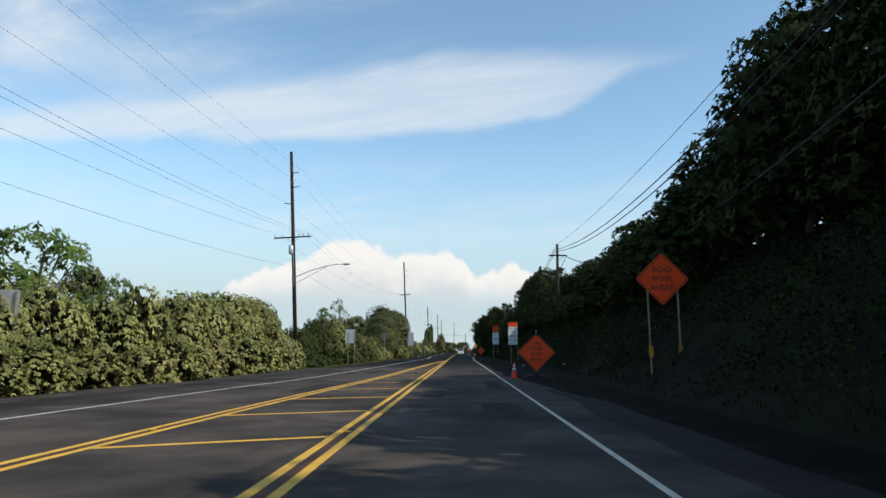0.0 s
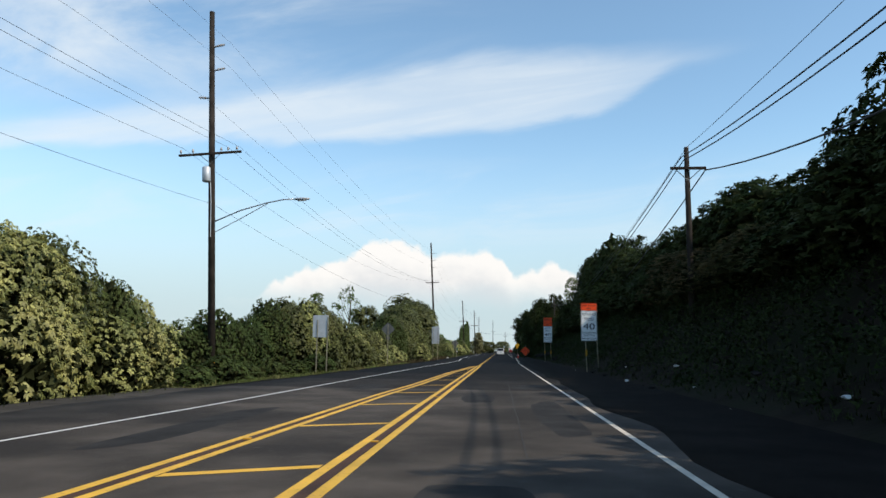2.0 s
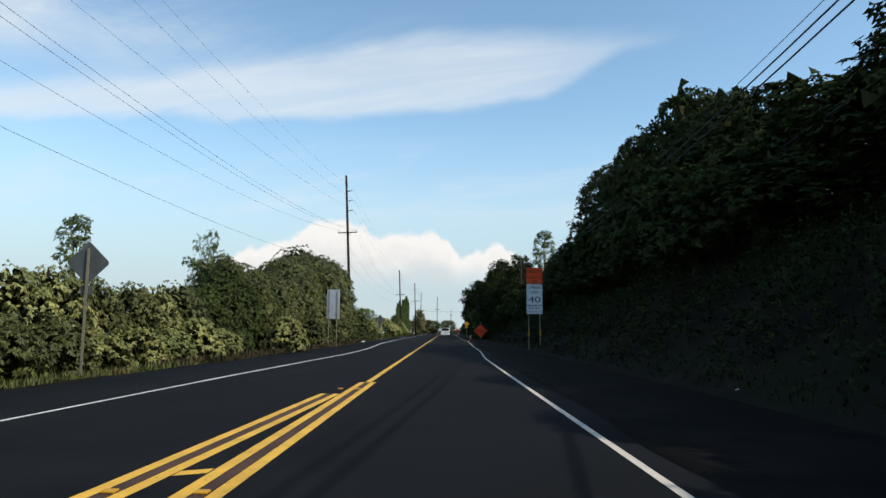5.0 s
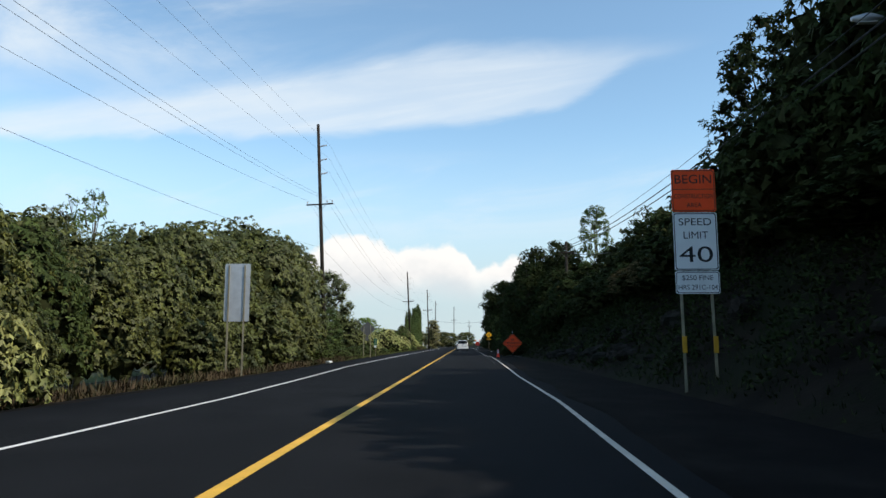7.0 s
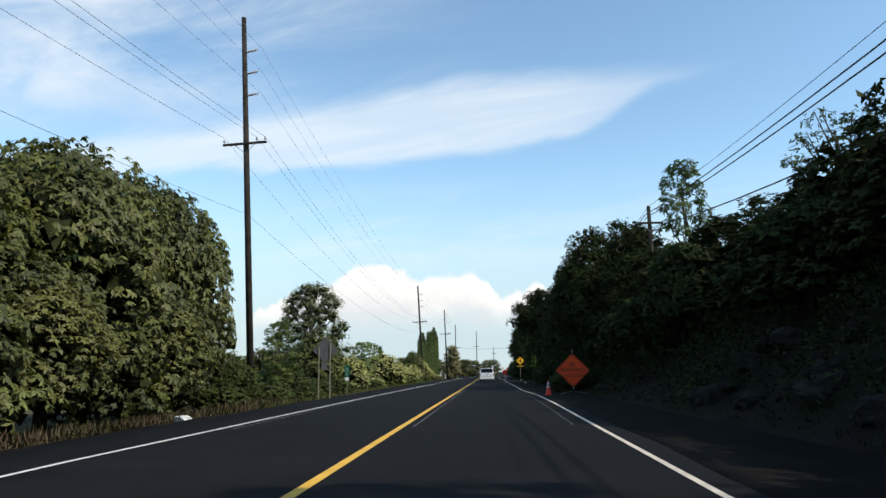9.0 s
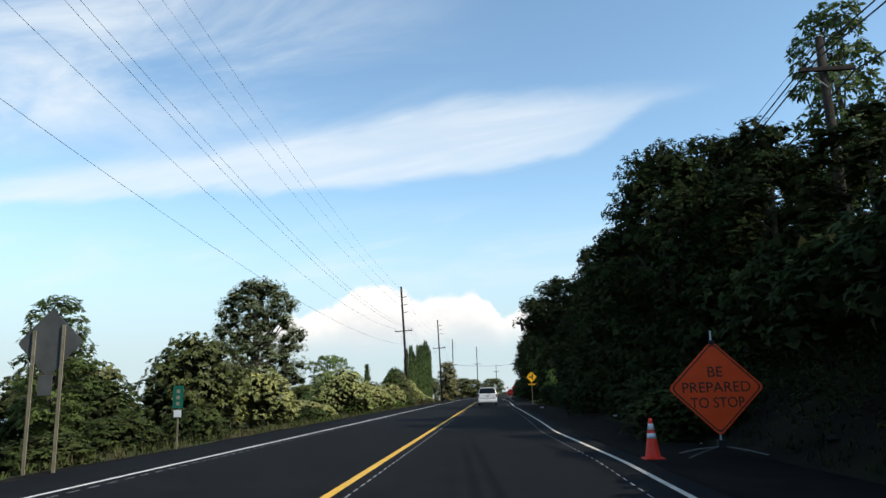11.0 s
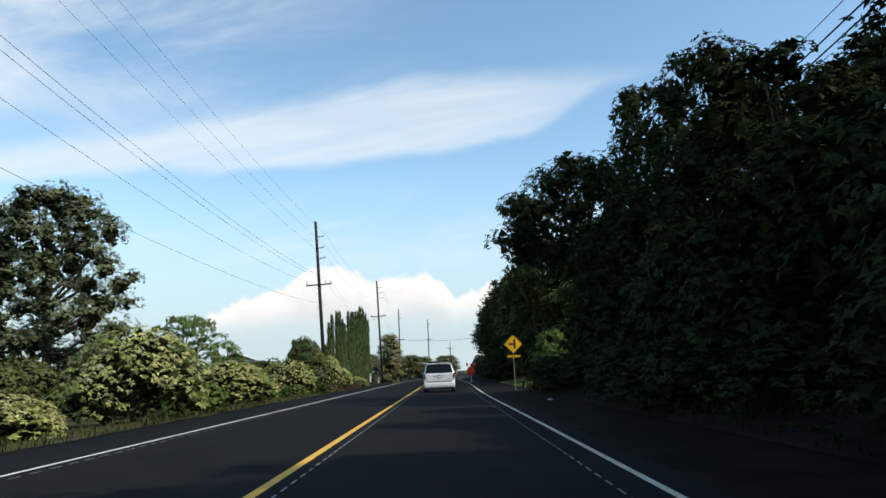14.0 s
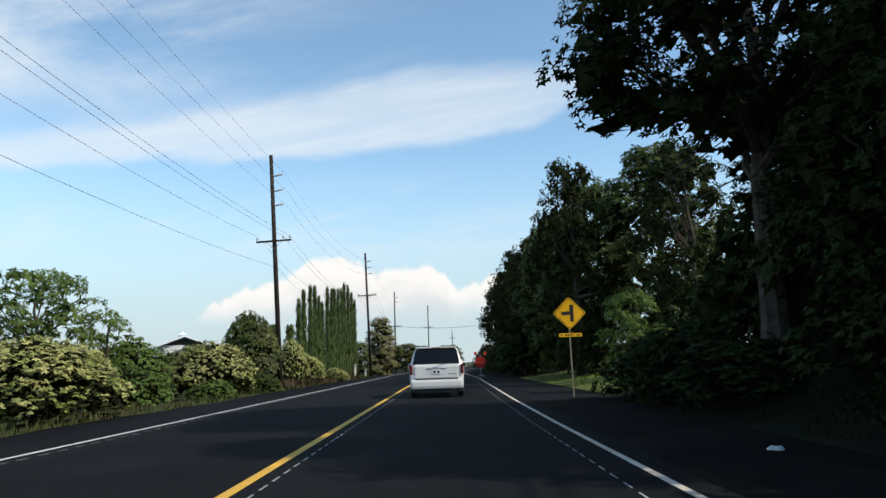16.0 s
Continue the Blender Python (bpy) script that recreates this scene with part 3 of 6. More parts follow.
def build_road():
    # two short stretches step the colour down from old to new asphalt
    for y0, y1, mat, label in ((-80, 58, "asphalt_old", "worn grey-brown asphalt road with dark patches"), (58, 65, "asphalt_mid", "asphalt stretch in a tone between old and new surface"), (65, 73, "asphalt_dark", "darker asphalt stretch next to the new surface"), (73, 420, "asphalt_new", "freshly laid black asphalt road")):
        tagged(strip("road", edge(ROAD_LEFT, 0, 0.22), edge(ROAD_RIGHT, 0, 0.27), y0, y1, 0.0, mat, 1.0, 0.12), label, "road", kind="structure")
    tagged(strip("road_shoulder", edge(ROAD_LEFT, -1.6, 0.5), edge(ROAD_LEFT, 0.1), -80, 57, -0.035, "gravel", 1.0, 0.3), "narrow gravel shoulder along the asphalt edge", "shoulder", kind="structure")
    tagged(strip("road_shoulder", edge(ROAD_LEFT, -0.55, 0.35), edge(ROAD_LEFT, 0.1), 57, 420, -0.03, "dark_edge_bank_shade", 1.0, 0.3), "dark crumbling strip along the new asphalt edge", "shoulder", kind="structure")

    # shade beside the bank painted as a half-dark strip and a dark one
    shoulder_edge = lambda off: lambda y: lerp_table(LINE_RIGHT, y) + off + 0.3 * noise.noise(Vector((y * 0.22, 9.0, 0)))
    tagged(strip("road_shoulder", shoulder_edge(0.9), shoulder_edge(1.9), -80, 30, 0.002, "asphalt_mid", 1.0, 0.25), "asphalt shoulder half darkened towards the bank's painted shade", "shoulder", kind="structure")
    tagged(strip("road_shoulder", lambda y: shoulder_edge(lerp_table([(22, 1.85), (44, 0.42)], y))(y), edge(ROAD_RIGHT, 1.0, 0.4), -80, 58, 0.006, "dark_edge_bank_shade", 1.0, 0.25), "shoulder of dark soil with the bank's shade painted in", "shoulder", kind="structure")
    ob = strip("road_shoulder", shoulder_edge(0.42), edge(ROAD_RIGHT, 1.0, 0.4), 58, 226, 0.005, "dark_edge_bank_shade", 1.0, 0.25)
    tagged(ob, "shoulder of dark soil with the bank's shade painted in", "shoulder", kind="structure")

    def line(name, table, off, w, y0, y1, mat, label, z=0.004):
        ob = strip(name, edge(table, off - w / 2), edge(table, off + w / 2), y0, y1, z, mat, 1.5)
        return tagged(ob, label, "road marking", kind="structure")

    line("road_line", LINE_LEFT, 0, 0.075, -80, 93, "line_white", "thin solid white edge line painted on asphalt")
    line("road_line", LINE_LEFT, 0, 0.1, 93, 420, "line_white", "solid white edge line painted on asphalt")
    # this line's colour carries its shade beside the bank
    line("road_line", LINE_RIGHT, -0.012, 0.088, -80, 420, "line_white_shade", "solid white edge line painted on asphalt")
    zero = [(0, 0.0)]
    for off in (-0.125, 0.125):
        line("road_line", zero, off, 0.12, -80, 93, "line_yellow", "double yellow centre line, worn")
        line("road_line", MEDIAN_LEFT, off, 0.12, -80, 90, "line_yellow", "double yellow line edging the painted median")
    for table, end in ((zero, 93), (MEDIAN_LEFT, 90)):
        line("road_line", table, 0, 0.11, -80, end, "line_faded", "faded brown paint between two yellow lines", 0.003)
    line("road_line", zero, 0, 0.135, 93, 420, "line_yellow", "single yellow centre line on new asphalt")
    # slanting bars of the painted median
    for k in range(-18, 16):
        y = 20.0 + 4.47 * k
        xl, xr = lerp_table(MEDIAN_LEFT, y) + 0.2, -0.2
        if xr - xl < 0.15:
            continue
        s = 0.53 * (xr - xl)
        me = mesh_data("median_bar", [(xl, y - 0.1, 0.005), (xr, y + s - 0.1, 0.005), (xr, y + s + 0.1, 0.005), (xl, y + 0.1, 0.005)], [(0, 1, 2, 3)], "line_yellow")
        tagged(new("median_bar", me), "yellow bar across the painted median", "road marking", "median bars", kind="structure")
    # crack along the lane, and raised markers
    ob = strip("road_crack", lambda y: 1.95 + 0.03 * noise.noise(Vector((y * 0.3, 0, 0))) - 0.008, lambda y: 1.95 + 0.03 * noise.noise(Vector((y * 0.3, 0, 0))) + 0.008, 44, 65, 0.003, "sealant", 0.5)
    tagged(ob, "pale worn seam running along the old asphalt", "road marking", kind="structure")
    # darker repair patches on the old surface
    rng = np.random.default_rng(17)
    for x, y, w, l in [(2.6, 22, 0.9, 4.5), (1.0, 27, 0.7, 3.0), (2.9, 33, 0.6, 6.0), (1.5, 41, 1.1, 2.4), (2.7, 49.5, 0.7, 7.0), (1.1, 54, 0.8, 3.0), (2.5, 60, 1.0, 2.6), (-3.0, 30, 0.8, 5.0), (-3.1, 47, 0.7, 6.0), (-2.6, 59, 0.9, 3.0)]:
        ring = []
        for k in range(22):
            g = k * math.tau / 22
            q = 1 + 0.28 * noise.noise(Vector((math.cos(g) * 1.3, math.sin(g) * 1.3, x * 3 + y)))
            ring.append((x + 0.5 * w * q * math.copysign(abs(math.cos(g)) ** 0.6, math.cos(g)), y + 0.5 * l * q * math.copysign(abs(math.sin(g)) ** 0.6, math.sin(g)), 0.002))
        tagged(new("asphalt_patch", mesh_data("asphalt_patch", ring, [list(range(22))], "patch")), "dark irregular asphalt repair patch on the old road", "road patch", "road patches", kind="structure")
    me = bpy.data.meshes.new("lane_reflector")
    bm = box((-0.05, -0.05, 0.0), (0.05, 0.05, 0.018), 0.008)
    bm.to_mesh(me)
    bm.free()
    me.materials.append(M["marker_yellow"])
    for k in range(9):
        y = 17.5 + 9.2 * k
        for x in (0.0, lerp_table(MEDIAN_LEFT, y)):
            ob = new("lane_reflector", me)
            ob.location = (x, y, 0.003)
            tagged(ob, "small raised yellow reflector on the road line", "reflector", "lane reflectors")
    # chalked white guide dashes beside the lines on the new surface
    for table, off, half in ((zero, 0.27, 0.014), (LINE_RIGHT, -0.45, 0.011), (LINE_LEFT, 0.33, 0.014)):
        verts, faces = [], []
        for k in range(330):
            y = 147 + 0.55 * k
            x = lerp_table(table, y) + off + bend(y)
            n = len(verts)
            verts += [(x - half, y, 0.004), (x + half, y, 0.004), (x + half, y + 0.33, 0.004), (x - half, y + 0.33, 0.004)]
            faces.append((n, n + 1, n + 2, n + 3))
        tagged(new("guide_dashes", mesh_data("guide_dashes", verts, faces, "chalk")), "short white guide dashes chalked beside a road line", "road marking", kind="stuff")


def build_sea():
    me = mesh_data("water", [(-4000, -3000, -55), (-240, -3000, -55), (-240, 4000, -55), (-4000, 4000, -55)], [(0, 1, 2, 3)], "sea")
    tagged(new("water", me), "hazy blue sea far below the road", "sea", kind="structure")


build_ground()
build_road()
build_sea()

# ---- foliage ----


PLAIN = ("leaf_shade", "leaf_dark", "leaf_straw", "leaf_grey")      # leaves of a plain shape


def leaf_mesh(name, centres, normals, size, mat, per=1, droop=0.3, aspect=0.42, spread=0.6, seed=0, jitter=0.35, round_off=0.6, star=False, simple=False):
    """Many small folded leaves, per of them at each centre, turned outwards; star: spread like a wheel about one twig."""
    rng = np.random.default_rng(seed)
    c = np.repeat(np.asarray(centres, float), per, 0)
    nrm = np.repeat(np.asarray(normals, float), per, 0)
    n = len(c)
    if star:
        axis = np.repeat(np.asarray(normals, float) * 0.75 + (0, 0, 0.55) + rng.normal(0, 0.28, (len(centres), 3)), per, 0)
        axis /= np.linalg.norm(axis, axis=1, keepdims=True) + 1e-9
        ref = np.cross(axis, np.repeat(rng.normal(0, 1, (len(centres), 3)), per, 0))
        ref /= np.linalg.norm(ref, axis=1, keepdims=True) + 1e-9
        ref2 = np.cross(axis, ref)
        a = np.tile(np.arange(per) * math.tau / per, len(centres))[:, None] + rng.normal(0, 0.25, (n, 1))
        d = ref * np.cos(a) + ref2 * np.sin(a) + axis * rng.uniform(-0.45, 0.35, (n, 1))
        up = axis + rng.normal(0, 0.2, (n, 3))
    else:
        d = nrm + rng.normal(0, spread, (n, 3))
        up = nrm * 0.5 + rng.normal(0, 0.45, (n, 3)) + (0, 0, 0.8)
    d[:, 2] -= droop
    d /= np.linalg.norm(d, axis=1, keepdims=True) + 1e-9
    side = np.cross(d, up)
    side /= np.linalg.norm(side, axis=1, keepdims=True) + 1e-9
    top = np.cross(side, d)
    ln = size * rng.uniform(1 - jitter, 1 + jitter, (n, 1))
    w = ln * aspect
    root = c + rng.normal(0, size * (0.06 if star else 0.25), (n, 3))
    mid = root + d * ln * 0.5
    a = mid + side * w * 0.5 - top * w * 0.18
    b = mid - side * w * 0.5 - top * w * 0.18
    tip = root + d * ln + np.array([0, 0, -1.0]) * ln * droop * 0.3
    turned = (np.cross(a - root, tip - root) * nrm).sum(1) < 0
    a[turned], b[turned] = b[turned], a[turned].copy()
    face = np.cross(a - root, tip - root)
    face /= np.linalg.norm(face, axis=1, keepdims=True) + 1e-9
    soft = nrm / (np.linalg.norm(nrm, axis=1, keepdims=True) + 1e-9) * round_off + face * (1 - round_off)
    soft /= np.linalg.norm(soft, axis=1, keepdims=True) + 1e-9
    if simple:
        verts = np.stack([a + (root - mid) * 0.5, tip, b + (root - mid) * 0.5], 1).reshape(-1, 3)
        faces = np.arange(n * 3).reshape(-1, 3)
    else:
        verts = np.stack([root, a, tip, b], 1).reshape(-1, 3)
        base = np.arange(n) * 4
        faces = np.stack([np.stack([base, base + 1, base + 2], 1), np.stack([base, base + 2, base + 3], 1)], 1).reshape(-1, 3)
    me = bpy.data.meshes.new(name)
    me.vertices.add(len(verts))
    me.vertices.foreach_set("co", verts.ravel().astype(np.float32))
    me.loops.add(faces.size)
    me.loops.foreach_set("vertex_index", faces.ravel().astype(np.int32))
    me.polygons.add(len(faces))
    me.polygons.foreach_set("loop_start", np.arange(0, faces.size, 3, dtype=np.int32))
    me.polygons.foreach_set("loop_total", np.full(len(faces), 3, np.int32))
    me.materials.append(M[mat])
    me.update(calc_edges=True)
    if round_off:
        me.normals_split_custom_set_from_vertices(np.repeat(soft, 3 if simple else 4, 0).tolist())
    return me


def clump_points(clumps, density, seed, shell=0.55):
    """Points and outward directions in the outer shells of clumps (x, y, z, rx, ry, rz)."""
    rng = np.random.default_rng(seed)
    pts, nrm = [], []
    cl = np.array(clumps, float)
    for i, (x, y, z, rx, ry, rz) in enumerate(cl):
        n = max(6, int(density * (rx * ry + rx * rz + ry * rz)))
        d = rng.normal(0, 1, (n, 3))
        d[:, 2] = np.where(d[:, 2] < -0.45 * np.abs(d[:, 0]), -d[:, 2] * 0.5, d[:, 2])
        d /= np.linalg.norm(d, axis=1, keepdims=True)
        r = 1 - shell * rng.uniform(0, 1, (n, 1)) ** 2.0
        p = d * r * (rx, ry, rz)
        q = p + (x, y, z)
        keep = np.ones(n, bool)
        for j, (ox, oy, oz, sx, sy, sz) in enumerate(cl):
            if j != i:
                keep &= (((q - (ox, oy, oz)) / (sx, sy, sz)) ** 2).sum(1) > 0.55
        pts.append(q[keep])
        nrm.append(d[keep])
    return np.concatenate(pts), np.concatenate(nrm)


def limb_bm(clumps, height, radius, seed, lean=(0, 0), sides=6, many=8, twigs=2):
    """A tapered, slightly crooked trunk with limbs that run to the clumps."""
    rng = np.random.default_rng(seed)
    bm = bmesh.new()
    top = Vector((lean[0], lean[1], height))
    pts, rad = [], []
    for k in range(7):
        f = k / 6
        pts.append(Vector((top.x * f + rng.normal(0, 0.03 * height * f * (1 - f) * 2), top.y * f + rng.normal(0, 0.03 * height * f * (1 - f) * 2), top.z * f - 0.3 * (1 - f))))
        rad.append(radius * (1.35 if k == 0 else 1.0) * (1 - 0.72 * f))
    add_tube(bm, pts, rad, sides)
    order = list(range(len(clumps)))
    rng.shuffle(order)
    for i in order[:many]:
        x, y, z, rx, ry, rz = clumps[i]
        f = min(0.95, max(0.2, 0.35 + 0.5 * (z - 0.2 * height) / max(height, 0.1) - 0.1))
        a = Vector((top.x * f, top.y * f, top.z * f))
        b = Vector((x, y, z))
        mid = a.lerp(b, 0.55) + Vector((0, 0, -0.1 * (b - a).length)) + Vector(rng.normal(0, 0.12, 3))
        r0 = radius * (1 - 0.72 * f) * 0.6
        add_tube(bm, [a, mid, b, b + (b - mid) * 0.25], [r0, r0 * 0.65, r0 * 0.35, r0 * 0.12], 5)
        for _ in range(twigs):
            e = b + Vector(rng.normal(0, 1, 3)).normalized() * 0.75 * min(rx, rz)
            add_tube(bm, [mid.lerp(b, 0.7), b.lerp(e, 0.5), e], [r0 * 0.35, r0 * 0.22, r0 * 0.08], 3)
    return bm


PROTO = {}


def plant(kind, make):
    """Builds the meshes of one plant form once; later copies share them."""
    if kind not in PROTO:
        PROTO[kind] = make()
    return PROTO[kind]


def place_plant(form, name, at, scale, turn, label, category, group):
    wood, crown, core = form
    root = new(name)
    root.matrix_world = Matrix.LocRotScale(at, Euler((0, 0, turn)), scale)
    tagged(root, label, category, group)
    piece("trunk", wood, root)
    top = piece("crown", crown, root)
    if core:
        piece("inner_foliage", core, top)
    return root


def wood_mesh(bm):
    me = bpy.data.meshes.new("trunk")
    bm.to_mesh(me)
    bm.free()
    me.materials.append(M["bark"])
    return me


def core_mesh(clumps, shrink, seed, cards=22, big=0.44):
    """Broad ragged leaves inside a crown, coloured dark as the shade between outer ones."""
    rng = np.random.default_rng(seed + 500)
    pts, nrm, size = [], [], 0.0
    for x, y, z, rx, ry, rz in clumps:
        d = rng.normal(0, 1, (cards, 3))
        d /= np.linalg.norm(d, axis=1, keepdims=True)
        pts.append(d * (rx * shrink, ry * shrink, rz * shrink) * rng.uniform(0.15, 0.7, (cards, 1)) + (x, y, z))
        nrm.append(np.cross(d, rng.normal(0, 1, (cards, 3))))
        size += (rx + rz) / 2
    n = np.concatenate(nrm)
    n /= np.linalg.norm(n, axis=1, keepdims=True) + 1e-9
    return leaf_mesh("inner_foliage", np.concatenate(pts), n, big * size / len(clumps), "leaf_core_shade", 1, 0.0, 1.1, 0.3, seed, 0.2, 0.0, False, True)


def pick(p, n, count, seed):
    rng = np.random.default_rng(seed)
    keep = rng.permutation(len(p))[:count]
    return p[keep], n[keep]


def shrub_form(seed, mat, w, h, leaf, rosettes, per=6, lumps=0.78, low=0.1):
    """A dense rounded shrub of real size, leaves drooping in rosettes on lumpy boughs."""
    def make():
        rng = np.random.default_rng(seed)
        clumps = []
        n = int(26 + 3 * w)
        for i in range(n):
            f = (i + 0.5) / n
            el = math.asin(min(1, f ** 0.8))
            a = i * 2.4 + rng.normal(0, 0.3)
            s = rng.uniform(0.55, 1.25) * lumps * math.sqrt(w * h) / 3.2
            rr = (w / 2 - s * 0.8) * math.cos(el) * rng.uniform(0.86, 1.06)
            z = low * h + (h * (1 - low) - s * 0.75) * math.sin(el) * rng.uniform(0.88, 1.06)
            clumps.append((rr * math.cos(a), rr * math.sin(a), z, s * 1.1, s * 1.1, s * 0.9))
        inner = clumps + [(0, 0, h * 0.4, w * 0.3, w * 0.3, h * 0.34)]
        p, nr = clump_points(inner, 1400 / (w * h), seed, 0.16)
        p, nr = pick(p, nr, rosettes, seed)
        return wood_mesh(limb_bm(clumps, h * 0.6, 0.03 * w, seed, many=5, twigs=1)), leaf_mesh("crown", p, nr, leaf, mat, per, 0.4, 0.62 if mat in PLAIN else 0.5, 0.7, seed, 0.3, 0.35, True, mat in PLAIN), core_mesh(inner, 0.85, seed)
    return make


def tree_form(seed, mat, height=10.0, spread=4.0, trunk=0.22, crown_base=0.3, clumps_n=38, leaf=0.26, rosettes=1500, per=6, rs=(0.9, 1.6), flat=0.8, many=12, core=0.62, wide_at=0.5, droop=0.35, lean=0.3, outer=0.9, shell=0.5, cone=False, inner=0.45):
    """A tree with a forked trunk and a crown of many separate leafy boughs."""
    def make():
        rng = np.random.default_rng(seed)
        clumps = []
        for i in range(clumps_n):
            f = (i + rng.uniform(0, 1)) / clumps_n
            z = height * (crown_base + (0.97 - crown_base) * f)
            g = f / wide_at if f < wide_at else (1 - f) / (1 - wide_at)
            lim = spread * (0.13 + 0.87 * max(0.0, g) ** 0.8 if cone else 0.28 + 0.72 * math.sqrt(max(0.0, g)))
            s = rng.uniform(*rs)
            a, r = i * 2.4 + rng.normal(0, 0.5), max(0, lim - s * 0.7) * rng.uniform(inner, 1.0) ** 0.5 * outer
            clumps.append((r * math.cos(a), r * math.sin(a), z - s * 0.5, s, s, s * flat))
        p, n = clump_points(clumps, 30, seed, shell)
        p, n = pick(p, n, rosettes, seed)
        wood = wood_mesh(limb_bm(clumps, height * 0.82, trunk, seed, (rng.normal(0, lean), rng.normal(0, lean)), 8, many))
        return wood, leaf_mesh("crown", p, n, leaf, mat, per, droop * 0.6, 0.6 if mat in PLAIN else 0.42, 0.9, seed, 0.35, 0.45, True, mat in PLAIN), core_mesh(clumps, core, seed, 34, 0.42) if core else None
    return make


rng0 = np.random.default_rng(4)
SHRUB = {"leaf_pale": "rounded shrub with pale yellow-green leaves beside the road", "leaf_fern": "bright green leafy shrub beside the road", "leaf_cream": "dense shrub with drooping pale cream-green leaves beside the road", "leaf_green": "dense dark-green shrub with drooping leaves beside the road", "leaf_soft": "soft fine-leaved dark green bush beside the road"}
SIZES = {"S": (2.8, 1.8, 0.14, 380), "M": (4.6, 3.9, 0.17, 620), "L": (7.0, 7.4, 0.19, 1850), "P": (5.0, 3.8, 0.13, 1150)}
HEDGE_FRONT = [(8, -9.7), (28, -10.0), (36, -9.0), (50, -9.2), (58, -9.8), (68, -11.2), (80, -11.6), (88, -9.4), (104, -8.8), (120, -8.2), (135, -8.2), (158, -8.6)]
HEDGE_TOP = [(8, 3.2), (26, 3.3), (36, 3.6), (41, 3.6), (46, 4.0), (50, 4.4), (53, 5.0), (57, 4.6), (60, 4.1), (64, 3.6), (67, 2.9), (72, 2.9), (78, 3.6), (84, 4.2), (90, 4.7), (94, 3.8), (99, 2.9), (106, 2.9), (112, 3.2), (116, 3.8), (121, 5.4), (131, 5.4), (136, 6.3), (144, 7.6), (152, 8.8), (158, 9.5)]


def shrub(x, y, top, width, mat=None, size=None, label=None, group="roadside thicket", turn=None):
    """One shrub that reaches the height top."""
    g = land(x, y)
    h = top - g
    size = size or ("S" if h < 2.4 and width < 3.7 else "L" if h >= 5.2 else "P" if mat in ("leaf_pale", "leaf_soft") else "M")
    w0, h0, leaf, count = SIZES[size]
    k = int(rng0.integers(0, 2 if size == "L" else 3))
    form = plant(("shrub", mat, size, k), shrub_form(10 + 7 * k + len(mat) + ord(size), mat, w0, h0, leaf, count, low=0.22 if size == "L" else 0.1))
    place_plant(form, "shrub", (x, y, g - 0.1), (width / w0, width / w0, h / h0), rng0.uniform(0, 6.28) if turn is None else turn, label or SHRUB[mat], "shrub", group)


def build_hedge():
    """The thicket along the far side of the road, lower in front."""
    y = 9.0
    while y < 157:
        top, x0 = lerp_table(HEDGE_TOP, y), lerp_table(HEDGE_FRONT, y)
        cream = 0.9 if y < 58 else 0.5 if y < 85 else 0.35 if y < 112 else 0.0
        soft = 0.65 if 112 < y < 131 else 0.5 if 60 < y < 82 else 0.0
        pickm = lambda: "leaf_soft" if rng0.uniform() < soft else "leaf_cream" if rng0.uniform() < cream else "leaf_green"
        h1 = top * (rng0.uniform(0.4, 0.56) if y < 118 else rng0.uniform(0.36, 0.6))
        w1 = max(2.6, h1 * 1.15)
        if not 62 < y < 86 and (y < 116 or rng0.uniform() < 0.6):
            shrub(x0 - w1 * 0.42 + rng0.normal(0, 0.2), y, h1, w1, pickm())
        w2 = max(3.4, top * 0.95)
        back = 0.8 if 61 < y < 72 else 0.0
        shrub(x0 - w1 * 0.4 - w2 * 0.42 - 0.4 - back, y + rng0.normal(0, 0.6), top * rng0.uniform(0.9, 1.14), w2, pickm())
        y += max(2.7, 0.55 * w1 + 1.0)


